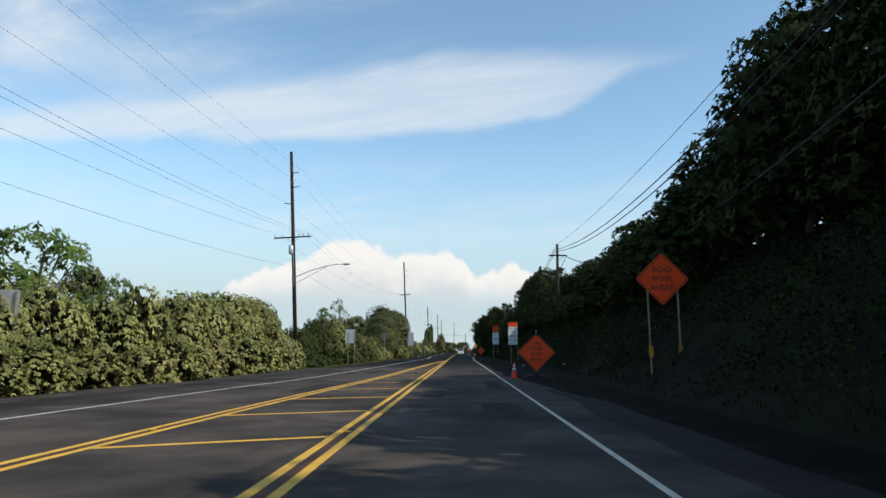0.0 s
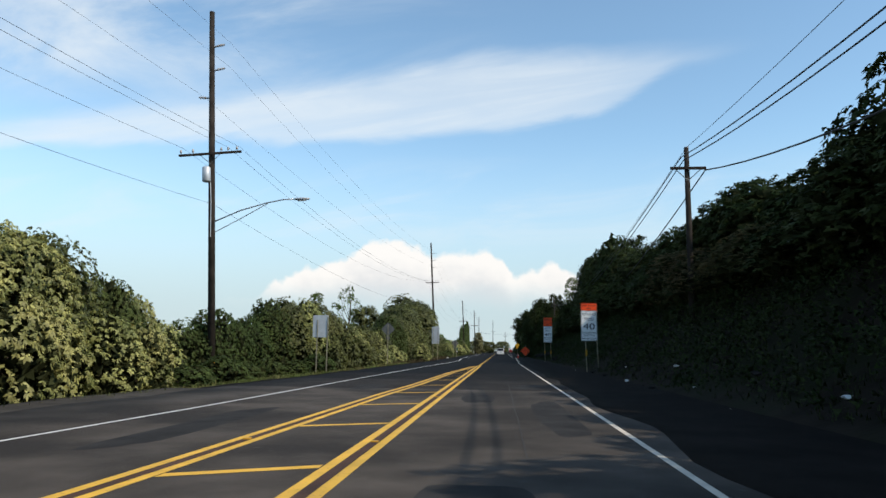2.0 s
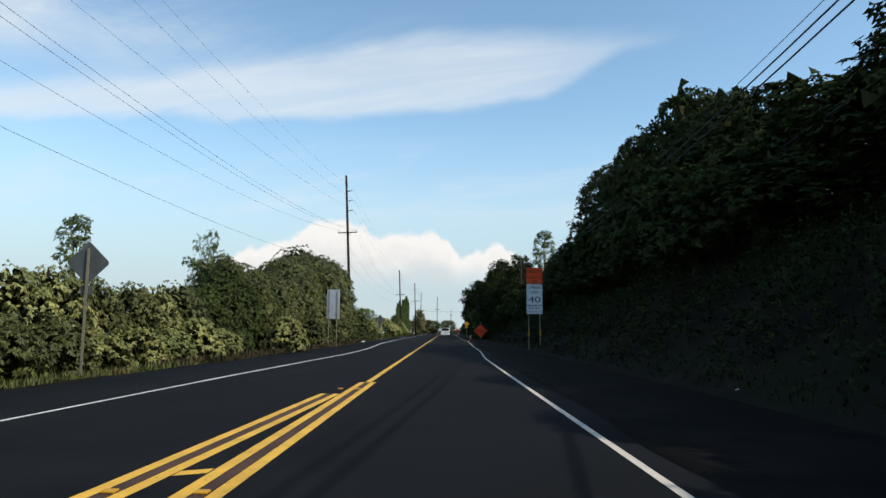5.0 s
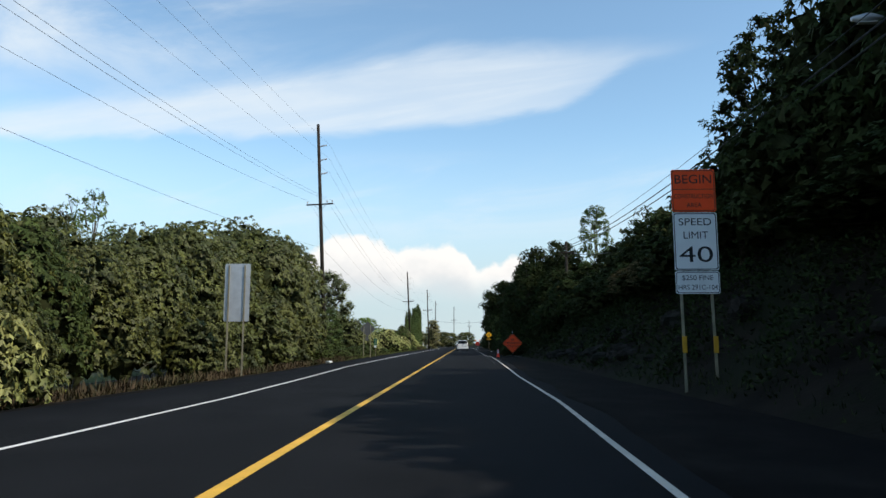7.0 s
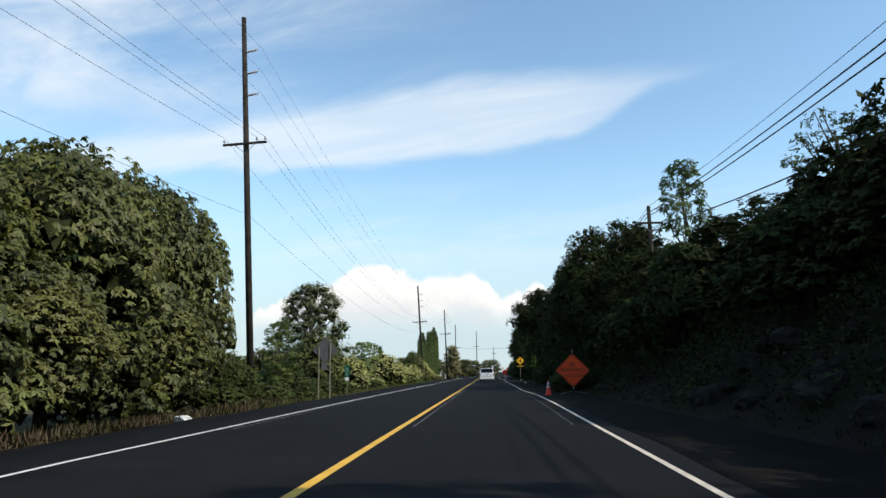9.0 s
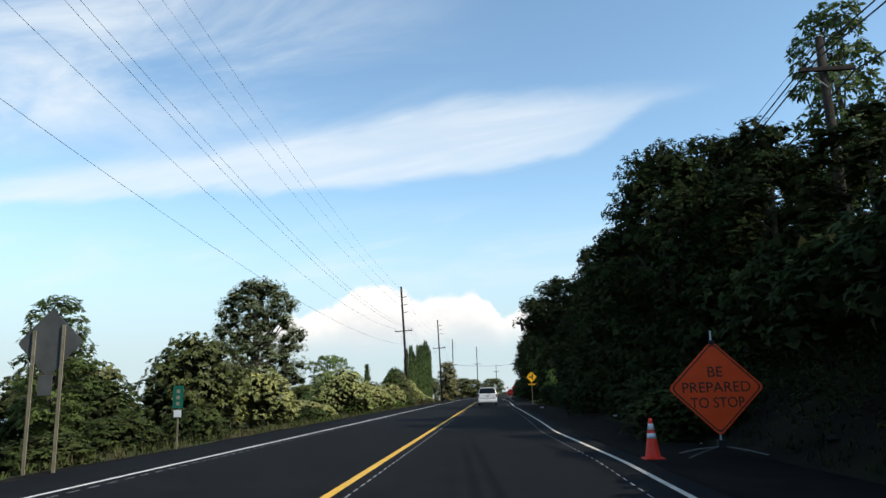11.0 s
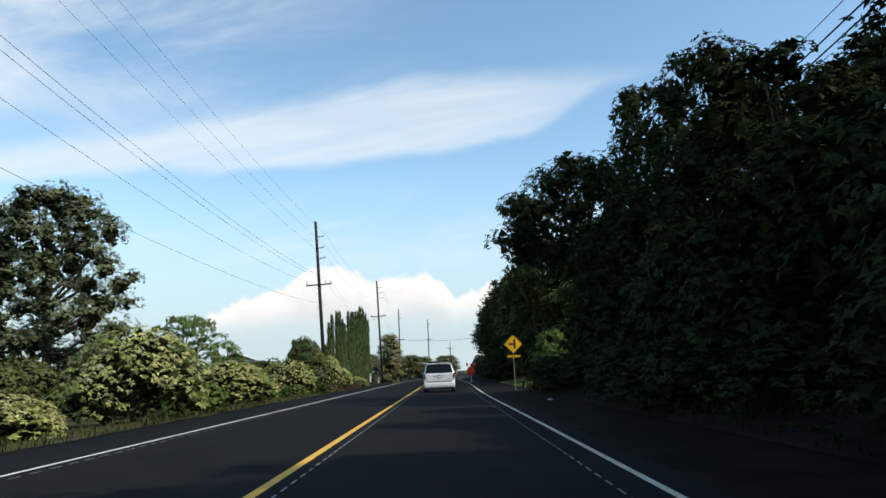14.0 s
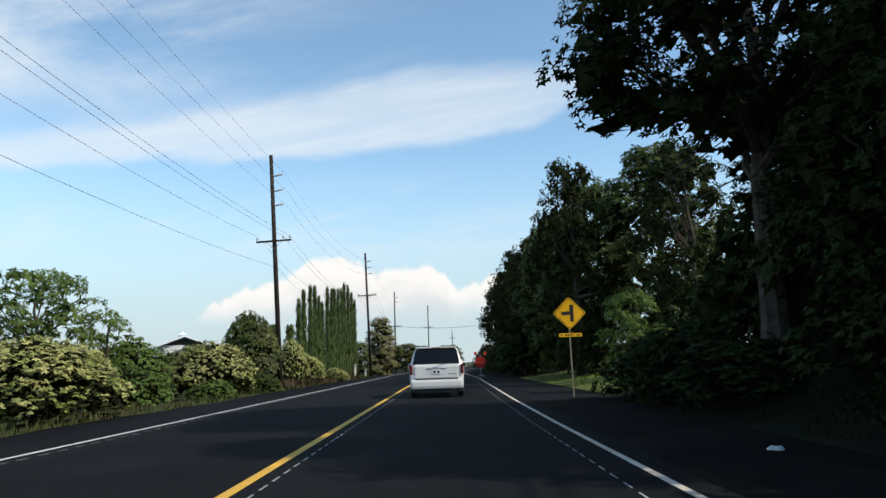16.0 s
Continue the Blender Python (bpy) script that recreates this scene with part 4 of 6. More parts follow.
build_hedge()
for x, y, top, w, mat in [(-12.8, 154.0, 9.5, 8.2, "leaf_green"), (-12.6, 160.0, 10.0, 7.0, "leaf_green"), (-13.0, 164.3, 9.6, 5.2, "leaf_green"), (-12.0, 188.4, 4.5, 5.4, "leaf_green"), (-14.5, 183, 3.4, 4.8, "leaf_green"), (-10.9, 193.6, 3.2, 4.8, "leaf_cream"), (-15.0, 194, 3.4, 4.8, "leaf_green"), (-12.5, 180.5, 2.3, 4.0, "leaf_soft"), (-13.5, 172, 2.6, 4.2, "leaf_soft"),
                          (-10.4, 205.2, 1.1, 3.4, "leaf_pale"), (-12.4, 202.5, 1.4, 3.6, "leaf_pale"), (-12.2, 208.5, 1.3, 3.6, "leaf_pale"), (-10.3, 214.0, 3.7, 5.6, "leaf_pale"), (-9.6, 219.0, 1.5, 3.2, "leaf_fern"), (-9.7, 224.8, 2.45, 5.0, "leaf_pale"),
                          (-13.2, 222, 2.9, 4.8, "leaf_fern"), (-10.4, 233.2, 1.65, 2.8, "leaf_fern"), (-10.6, 243.2, 2.9, 4.9, "leaf_pale"), (-9.0, 238.6, 0.9, 2.4, "leaf_fern"), (-13.2, 231, 2.4, 4.2, "leaf_fern"), (-13.5, 239.5, 3.1, 4.4, "leaf_fern"),
                          (-10.4, 250.2, 5.0, 3.9, "leaf_green"), (-9.3, 257.6, 3.5, 2.6, "leaf_pale"), (-9.6, 263.5, 2.6, 3.6, "leaf_pale"), (-14, 251, 3.4, 4.5, "leaf_green"), (-18, 235, 3.0, 5, "leaf_green"), (-20, 245, 3.0, 5, "leaf_green"),
                          (-17.5, 215, 2.8, 5, "leaf_green"), (-19, 203, 2.6, 5, "leaf_green"), (-18, 186, 3.2, 5, "leaf_green"), (-17, 165, 4.2, 5.0, "leaf_green"), (-13.4, 163.5, 4.2, 4.4, "leaf_green"), (-11, 167.0, 2.0, 3.4, "leaf_soft"), (-17.0, 227.5, 2.8, 5.0, "leaf_green"), (-22.5, 226.0, 3.4, 6.0, "leaf_green"),
                          (-7.5, 118.4, 2.0, 2.6, "leaf_cream"), (-7.8, 268, 0.9, 2.4, "leaf_green"), (-8.6, 274, 1.3, 2.8, "leaf_pale"), (-24, 255, 3.2, 6, "leaf_green"), (-28, 240, 3, 6, "leaf_green"), (-22, 268, 3.3, 6, "leaf_green")]:
    shrub(x, y, top, w, mat, group="shrubs past the thicket")


def tree(kind, form, x, y, top, width, label, group, ref, turn=None, name="tree"):
    g = land(x, y)
    s, w = (top - g) / ref[0], width / ref[1]
    return place_plant(plant(kind, form), name, (x, y, g - 0.15), (w, w, s), rng0.uniform(0, 6.28) if turn is None else turn, label, name, group)


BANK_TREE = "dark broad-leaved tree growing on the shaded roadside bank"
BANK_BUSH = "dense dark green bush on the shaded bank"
BANK_FORMS = [(("bank", k), tree_form(40 + k, "leaf_shade", 11, 4.2, 0.2, 0.1, 56, 0.22, 1150, 6, (0.6, 1.35))) for k in range(4)]
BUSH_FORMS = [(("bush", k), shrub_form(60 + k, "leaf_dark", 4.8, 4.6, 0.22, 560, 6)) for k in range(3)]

DEEP_FORMS = [(("deep_bush", k), shrub_form(66 + k, "leaf_shade", 4.0, 3.0, 0.2, 380, 6)) for k in range(3)]


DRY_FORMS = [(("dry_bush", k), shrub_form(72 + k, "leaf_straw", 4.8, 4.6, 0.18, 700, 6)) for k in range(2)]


def bank_bush(x, y, h, w):
    dry = 58 < y < 74 and x < 13 or 132 < y < 142 and x < 13
    k, f = DRY_FORMS[int(rng0.integers(0, 2))] if dry else BUSH_FORMS[int(rng0.integers(0, 3))]
    tree(k, f, x, y, land(x, y) + h, w, "dry brownish brush on the crest of the bank" if dry else BANK_BUSH, "bank growth", (4.6, 4.8), name="shrub")


WOOD_FORMS = [(("wood", k), tree_form(46 + k, "leaf_shade", 11, 4.2, 0.22, 0.08, 64, 0.165, 3000, 6, (0.8, 1.5), core=0.85)) for k in range(2)]


def bank_tree(x, y, top, w):
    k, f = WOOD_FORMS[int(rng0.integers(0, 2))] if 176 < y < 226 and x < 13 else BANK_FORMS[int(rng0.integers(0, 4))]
    tree(k, f, x, y, top, w, BANK_TREE, "roadside wood", (11.0, 8.4))


BANK_SKY = [(-30, 12.0), (20, 12.5), (31, 12.4), (35, 11.2), (38, 9.7), (42, 8.9), (51, 9.7), (56, 9.4), (60, 7.8), (66, 8.3), (70, 8.9), (75, 9.0), (83, 9.1), (90, 8.7), (95, 8.5), (100, 10.4), (105, 11.9), (111, 12.7), (124, 12.6), (128, 10.2), (134, 7.5), (139, 6.9), (143, 8.4), (146, 9.7), (149, 9.4), (152, 7.1), (156, 7.0), (163, 7.6)]


def build_bank_growth():
    y = -20.0
    while y < 159:
        top = lerp_table(BANK_SKY, y)
        x = 11.4 + rng0.normal(0, 0.3) + (1.3 if 20 < y < 34 else 0)
        bank_bush(x, y + rng0.normal(0, 0.5), max(1.5, (0.62 if 110 < y < 122 else 1.0) * (1.2 + 0.78 * (top - 1.2)) * rng0.uniform(0.8, 0.96) - land(x, y)), 4.6)
        x = 13.8 + rng0.normal(0, 0.3)
        bank_bush(x, y + 1.8 + rng0.normal(0, 0.6), max(1.8, top * rng0.uniform(0.98, 1.1) - land(x, y)), 5.6)
        y += 3.7
    # the taller wood that leans over the new road
    for y, x, top, w in [(14, 13.5, 12.5, 8), (21, 13.4, 12.5, 6.6), (30, 14.0, 14.0, 6.5), (112, 16.0, 14.0, 8.0), (131.5, 14.0, 14.2, 6.4), (160, 12.5, 7.6, 6.5), (166, 12.0, 7.5, 6.5), (172, 11.8, 8.2, 6.5), (178, 11.7, 9.2, 6.8), (187.0, 10.6, 12.8, 8.0), (188.2, 8.9, 9.2, 6.4), (181.0, 9.0, 10.4, 7.6), (184, 14.0, 12.3, 7.0), (189, 13.6, 14.0, 7.5), (181.5, 12.6, 11.6, 7.0), (191.0, 9.9, 9.2, 7.2), (194.0, 12.8, 9.4, 7.0), (188.5, 11.8, 10.5, 6.6), (199.5, 9.3, 8.2, 6.2), (200.5, 12.6, 8.8, 6.6), (204.5, 11.4, 9.2, 7.2),
                         (210, 12.4, 13.4, 7.2), (214.5, 11.6, 14.0, 6.4), (220.5, 11.6, 8.8, 6.0), (222.5, 14.4, 6.8, 5.0), (217.5, 14.5, 10.8, 7.0), (214, 16.0, 12.0, 8.0), (215.5, 9.9, 6.8, 5.4), (213.6, 9.2, 7.6, 5.0), (236.5, 13.8, 12.0, 7.2), (212.0, 10.2, 7.6, 6.0), (246.0, 10.0, 14.0, 6.6), (262, 10.1, 12.0, 8.5), (268, 9.4, 11.4, 8), (275, 10.4, 12.6, 8.5), (283, 10.7, 14.2, 8.8), (294, 10.5, 13, 9), (306, 10.9, 13.0, 9), (320, 12.5, 13, 10), (336, 15, 13, 10), (354, 18, 13, 11), (374, 22, 13, 12), (398, 28, 13, 13),
                         (170, 18, 11, 9), (180, 18, 12, 9), (198, 18, 12, 9), (206, 18, 12, 9)]:
        bank_tree(x, y, top, w)
    for y in np.arange(160, 226, 3.4):
        for x, h, w in ((8.2, 1.7, 3.2), (10.4, 3.8, 4.6)):
            if x < 9 and y < 170.5:
                continue
            k, f = DEEP_FORMS[int(rng0.integers(0, 3))]
            bx, by = x + rng0.normal(0, 0.3), y + rng0.normal(0, 0.5)
            tree(k, f, bx, by, land(bx, by) + h * rng0.uniform(0.75, 1.15), w, BANK_BUSH, "bank growth", (3.0, 4.0), name="shrub")
    for y in np.arange(262, 340, 4.2):
        bank_bush(8.8 + rng0.normal(0, 0.3) + bend(y), y, rng0.uniform(2.5, 4), 4.4)


build_bank_growth()

# ---- single trees ----
tree("ironwood", tree_form(71, "leaf_grey", 14.0, 6.2, 0.34, 0.1, 240, 0.15, 14500, 6, (0.55, 1.25), 1.0, 36, 0.32, 0.22, shell=0.85, outer=1.0, inner=0.03), -22.5, 229.5, 14.6, 14.0, "tall grey-green open-crowned tree behind the roadside shrubs", "single trees", (14.0, 12.4), 0.4)
tree("umbrella", tree_form(75, "leaf_fern", 6.0, 2.8, 0.13, 0.4, 46, 0.19, 8600, 6, (0.6, 0.95), 0.45, 14, 0.0, 0.7, shell=0.5), -16.2, 236.0, 6.6, 6.2, "flat-topped tree with feathery green foliage on bare stems", "single trees", (6.0, 5.6), 0.0)
tree("umbrella_low", tree_form(76, "leaf_fern", 5.0, 2.6, 0.12, 0.15, 40, 0.175, 5200, 6, (0.55, 0.9), 0.5, 10, 0.0, 0.6), -14.0, 237.5, 4.7, 4.4, "rounded green tree with feathery foliage", "single trees", (5.0, 5.2), 1.0)
tree("umbrella_low", None, -10.6, 249.5, 5.0, 3.6, "rounded green tree beside the utility pole", "single trees", (5.0, 5.2), 2.0)
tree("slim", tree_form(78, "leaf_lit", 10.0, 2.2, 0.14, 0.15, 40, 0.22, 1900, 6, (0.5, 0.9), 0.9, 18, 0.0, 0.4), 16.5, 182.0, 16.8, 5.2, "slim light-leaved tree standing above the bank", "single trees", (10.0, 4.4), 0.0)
tree("slim", None, -19.9, 117.7, 8.2, 3.4, "slim light-leaved tree above the thicket", "single trees", (10.0, 4.4), 1.1)
tree("twiggy", tree_form(85, "leaf_lit", 8.0, 2.0, 0.1, 0.35, 16, 0.16, 110, 6, (0.4, 0.7), 0.9, 16, 0.0, 0.7), -13.0, 196.6, 5.3, 3.4, "nearly bare twiggy small tree behind the shrubs", "single trees", (8.0, 4.0), 0.3)
tree("slim", None, -11.5, 176.5, 5.0, 3.0, "thin half-bare roadside tree behind a sign", "single trees", (10.0, 4.4), 0.7)
tree("sparse", tree_form(79, "leaf_lit", 8.0, 2.8, 0.16, 0.35, 22, 0.2, 420, 6, (0.5, 0.8), 0.9, 20, 0.0, 0.6), -23.5, 151.0, 12.0, 6.5, "sparse half-bare tree with dark branches above the thicket", "single trees", (8.0, 5.6), 0.0)
tree("gnarled", tree_form(93, "leaf_soft", 8.0, 3.0, 0.2, 0.3, 30, 0.15, 420, 6, (0.4, 0.75), 0.9, 30, 0.0, 0.6), 17.2, 161.0, 12.6, 6.4, "twisted half-bare tree on top of the bank", "single trees", (8.0, 5.8), 1.4)
tree("round", tree_form(81, "leaf_green", 7.0, 3.2, 0.18, 0.2, 30, 0.24, 1500, 6, (0.8, 1.3), 0.8, 10, 0.55), -29.5, 64.5, 8.4, 6.0, "rounded green tree standing above the thicket", "single trees", (7.0, 6.4), 0.0)
tree("umbrella_low", None, -15.2, 33.5, 6.5, 7.6, "feathery bright green tree standing above the thicket", "single trees", (5.0, 5.2), 1.5)
tree("umbrella_low", None, -16.0, 42.5, 5.4, 3.6, "feathery bright green tree standing above the thicket", "single trees", (5.0, 5.2), 2.5)
tree("umbrella_low", None, -16.6, 58.5, 5.9, 6.0, "feathery green tree standing behind the thicket", "single trees", (5.0, 5.2), 0.4)
tree("round", None, -17.5, 136.0, 7.8, 7.0, "rounded dark green tree behind the thicket", "single trees", (7.0, 6.4), 2.1)
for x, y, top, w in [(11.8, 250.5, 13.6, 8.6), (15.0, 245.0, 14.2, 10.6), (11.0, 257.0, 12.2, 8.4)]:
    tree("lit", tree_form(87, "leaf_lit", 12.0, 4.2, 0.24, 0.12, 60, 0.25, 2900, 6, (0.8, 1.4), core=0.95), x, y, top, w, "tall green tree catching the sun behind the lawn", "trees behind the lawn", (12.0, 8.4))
tree("overhang", tree_form(89, "leaf_shade", 11.5, 5.2, 0.32, 0.55, 52, 0.16, 6600, 6, (0.8, 1.5), 0.8, 18, 0.8, 0.4), 8.8, 218.3, 11.6, 10.8, "dark tree whose boughs hang over the road", "single trees", (11.5, 10.4), 0.8)
tree("round", None, 11.5, 265.5, 10.6, 8.5, "light green tree beyond the lawn beside the road", "single trees", (7.0, 6.4), 3.0)
tree("umbrella_low", None, 8.9, 229.8, 4.0, 3.3, "light green sunlit bush beside the yellow warning sign", "single trees", (5.0, 5.2), 0.6)
tree("dry_conifer", tree_form(83, "leaf_dry", 9.0, 2.6, 0.18, 0.04, 70, 0.22, 2900, 6, (0.55, 1.0), 1.0, 8, 0.6, 0.14, 0.6, inner=0.02), -6.3, 300.0, 8.0, 5.4, "brownish conical tree behind a utility pole", "single trees", (9.0, 4.6), 0.0)
for x, y, top, w in [(-5, 335, 5.5, 9), (-13, 330, 6, 9), (-3, 352, 5.5, 9), (3, 372, 6, 10), (-20, 320, 6, 9), (-30, 310, 5, 9), (-10, 365, 6, 10)]:
    tree("round", None, x, y, top, w, "distant rounded green tree along the road", "distant trees", (7.0, 6.4))


def cypress_form(seed):
    def make():
        rng = np.random.default_rng(seed)
        h, n = 9.0, 800
        z = h * rng.uniform(0.02, 1, n)
        f = z / h
        r = 0.56 * np.minimum(1, ((1 - f) * 1.15) ** 1.15 + 0.01) * np.minimum(1, 0.55 + f * 2) * (1 + 0.18 * np.sin(z * 3 + seed)) * rng.uniform(0.75, 1.08, n)
        a = rng.uniform(0, math.tau, n)
        p = np.stack([r * np.cos(a), r * np.sin(a), z], 1)
        nr = np.stack([np.cos(a) * 0.35, np.sin(a) * 0.35, np.ones(n) * 1.3], 1)
        crown = leaf_mesh("crown", p, nr, 0.5, "leaf_cypress", 3, -0.6, 0.13, 0.12, seed)
        core = core_mesh([(0, 0, h * k / 12, 0.42 * min(1, (1 - k / 12) * 1.5), 0.42 * min(1, (1 - k / 12) * 1.5), 0.7) for k in range(1, 12)], 0.75, seed)
        return wood_mesh(tube([(0, 0, -0.2), (0, 0, 3), (0, 0, 8.4)], [0.14, 0.1, 0.02], 7)), crown, core
    return make


CY = np.random.default_rng(9)
for k in range(15):
    f = k / 14
    tree(("cypress", k % 3), cypress_form(90 + k % 3), -11.45 + 1.75 * f + CY.normal(0, 0.06), 271 + 27 * f, (8.0 + 2.7 * f) * CY.uniform(0.87, 1.09), 0.85, "tall narrow columnar cypress in a close row", "cypress row", (9.0, 1.3))
tree(("cypress", 1), None, -27.9, 329.6, 8.8, 2.2, "lone columnar cypress in the distance", "distant trees", (9.0, 1.3))
tree(("cypress", 2), None, -10.4, 262.0, 4.6, 1.4, "small spindly conifer among the shrubs", "single trees", (9.0, 1.3))

# ---- verge grass, weeds, lawn ----


def grass_patch(name, label, area, count, size, mat, seed, kind="stuff"):
    """Upright blades in tufts over an area given as a function of two random numbers."""
    rng = np.random.default_rng(seed)
    pts = []
    for _ in range(count):
        x, y = area(rng.uniform(), rng.uniform())
        pts.append((x, y, land(x, y) + 0.01))
    p = np.array(pts)
    nr = np.tile((0, 0, 1.6), (len(p), 1))
    tagged(new(name, leaf_mesh(name, p, nr, size, mat, 6, -0.2, 0.14, 0.55, seed, 0.5, 0.6, False, True)), label, "grass", kind=kind)


grass_patch("verge_grass", "rough green and straw verge grass along the gravel", lambda a, b: (lerp_table(ROAD_LEFT, 10 + 50 * b) - 0.9 - 2.4 * a, 10 + 50 * b), 4200, 0.17, "grass", 5)
grass_patch("verge_grass", "mown green verge grass between gravel and thicket", lambda a, b: (lerp_table(ROAD_LEFT, 58 + 44 * b) - 0.6 - 3.9 * a, 58 + 44 * b), 5200, 0.17, "grass", 15)
grass_patch("verge_grass", "tall dry brown grass at the foot of the thicket", lambda a, b: (lerp_table(ROAD_LEFT, 100 + 66 * b) - 0.9 - 2.2 * a, 100 + 66 * b), 2600, 0.24, "grass_dry", 16)
grass_patch("verge_grass", "rough green verge grass along the new asphalt", lambda a, b: (lerp_table(ROAD_LEFT, 160 + 140 * b) - 0.6 - 3.2 * a * a, 160 + 140 * b), 2600, 0.18, "grass_green", 6)
grass_patch("verge_grass", "tall straw grass near a utility pole", lambda a, b: (lerp_table(ROAD_LEFT, 248 + 36 * b) - 0.6 - 2.6 * a, 248 + 36 * b), 900, 0.4, "grass_dry", 17)
for x, y, h in [(-9.6, 161.5, 1.3), (-8.6, 165.0, 1.1), (-9.4, 168.5, 1.3), (-8.4, 171.5, 1.0), (-9.0, 176.0, 1.2), (-8.8, 181.0, 1.4), (-11.5, 168.0, 1.9), (-13.0, 178.0, 2.0), (-10.6, 63.0, 1.2), (-11.0, 67.5, 1.5), (-11.4, 71.0, 1.2), (-11.6, 75.5, 1.5), (-11.2, 79.0, 1.2), (-10.6, 83.0, 1.5), (-9.0, 199.0, 1.0), (-8.4, 245.0, 1.2)]:
    shrub(x, y, land(x, y) + h, 2.6, "leaf_soft", "S", "low dark weedy bush at the road's edge", "low weeds")
grass_patch("bank_weeds", "dark weeds at the foot of the shaded bank", lambda a, b: (7.0 + 2.0 * a, 5 + 218 * b), 6000, 0.12, "leaf_shade", 10)


def build_undergrowth():
    """Low leafy cover over the slope of the bank, in uneven drifts."""
    rng = np.random.default_rng(31)
    pts = []
    while len(pts) < 30000:
        x, y = rng.uniform(7.3, 12.0), rng.uniform(-15, 224)
        n = noise.noise(Vector((x * 0.45, y * 0.3, 8.0)))
        cover = ease((x - 7.2) / 2.0)
        if n + cover < rng.uniform(0.0, 0.9) or (7.2 < x < 9.5 and 25 < y < 33 and rng.uniform() < 0.8):
            continue
        lift = max(0.0, 0.9 + 1.6 * n) * cover * (0.35 if 24 < y < 33 else 1.0)
        pts.append((x, y, land(x, y) + rng.uniform(0.1, 1.0) * lift))
    p = np.array(pts)
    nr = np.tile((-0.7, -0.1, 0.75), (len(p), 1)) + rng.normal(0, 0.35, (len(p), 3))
    tagged(new("undergrowth", leaf_mesh("undergrowth", p, nr, 0.15, "leaf_shade", 6, 0.4, 0.45, 0.8, 31, 0.35, 0.6, False, True)), "dense low dark green undergrowth covering the bank", "undergrowth", kind="stuff")


build_undergrowth()


def build_lawn():
    verts, faces = [], []
    xs, ys = np.arange(7.6, 24, 1.0), np.arange(229, 259, 1.5)
    for y in ys:
        for x in xs:
            verts.append((x, y, land(x, y) + 0.03 + 0.5 * ease((x - 8) / 8)))
    n = len(xs)
    for j in range(len(ys) - 1):
        for i in range(n - 1):
            faces.append((j * n + i, j * n + i + 1, (j + 1) * n + i + 1, (j + 1) * n + i))
    tagged(new("lawn", mesh_data("lawn", verts, faces, "lawn", True)), "bright sunlit lawn beside the road", "lawn", kind="structure")
    rng = np.random.default_rng(3)
    p = np.array([(x, y, land(x, y) + 0.03 + 0.5 * ease((x - 8) / 8)) for x, y in zip(rng.uniform(7.7, 20, 2600), rng.uniform(229.2, 257, 2600))])
    tagged(new("lawn_grass", leaf_mesh("lawn_grass", p, np.tile((0, 0, 1.5), (len(p), 1)), 0.11, "lawn", 5, -0.2, 0.12, 0.5, 3)), "short bright green lawn grass", "grass", kind="stuff")


build_lawn()

# ---- utility poles and cables ----


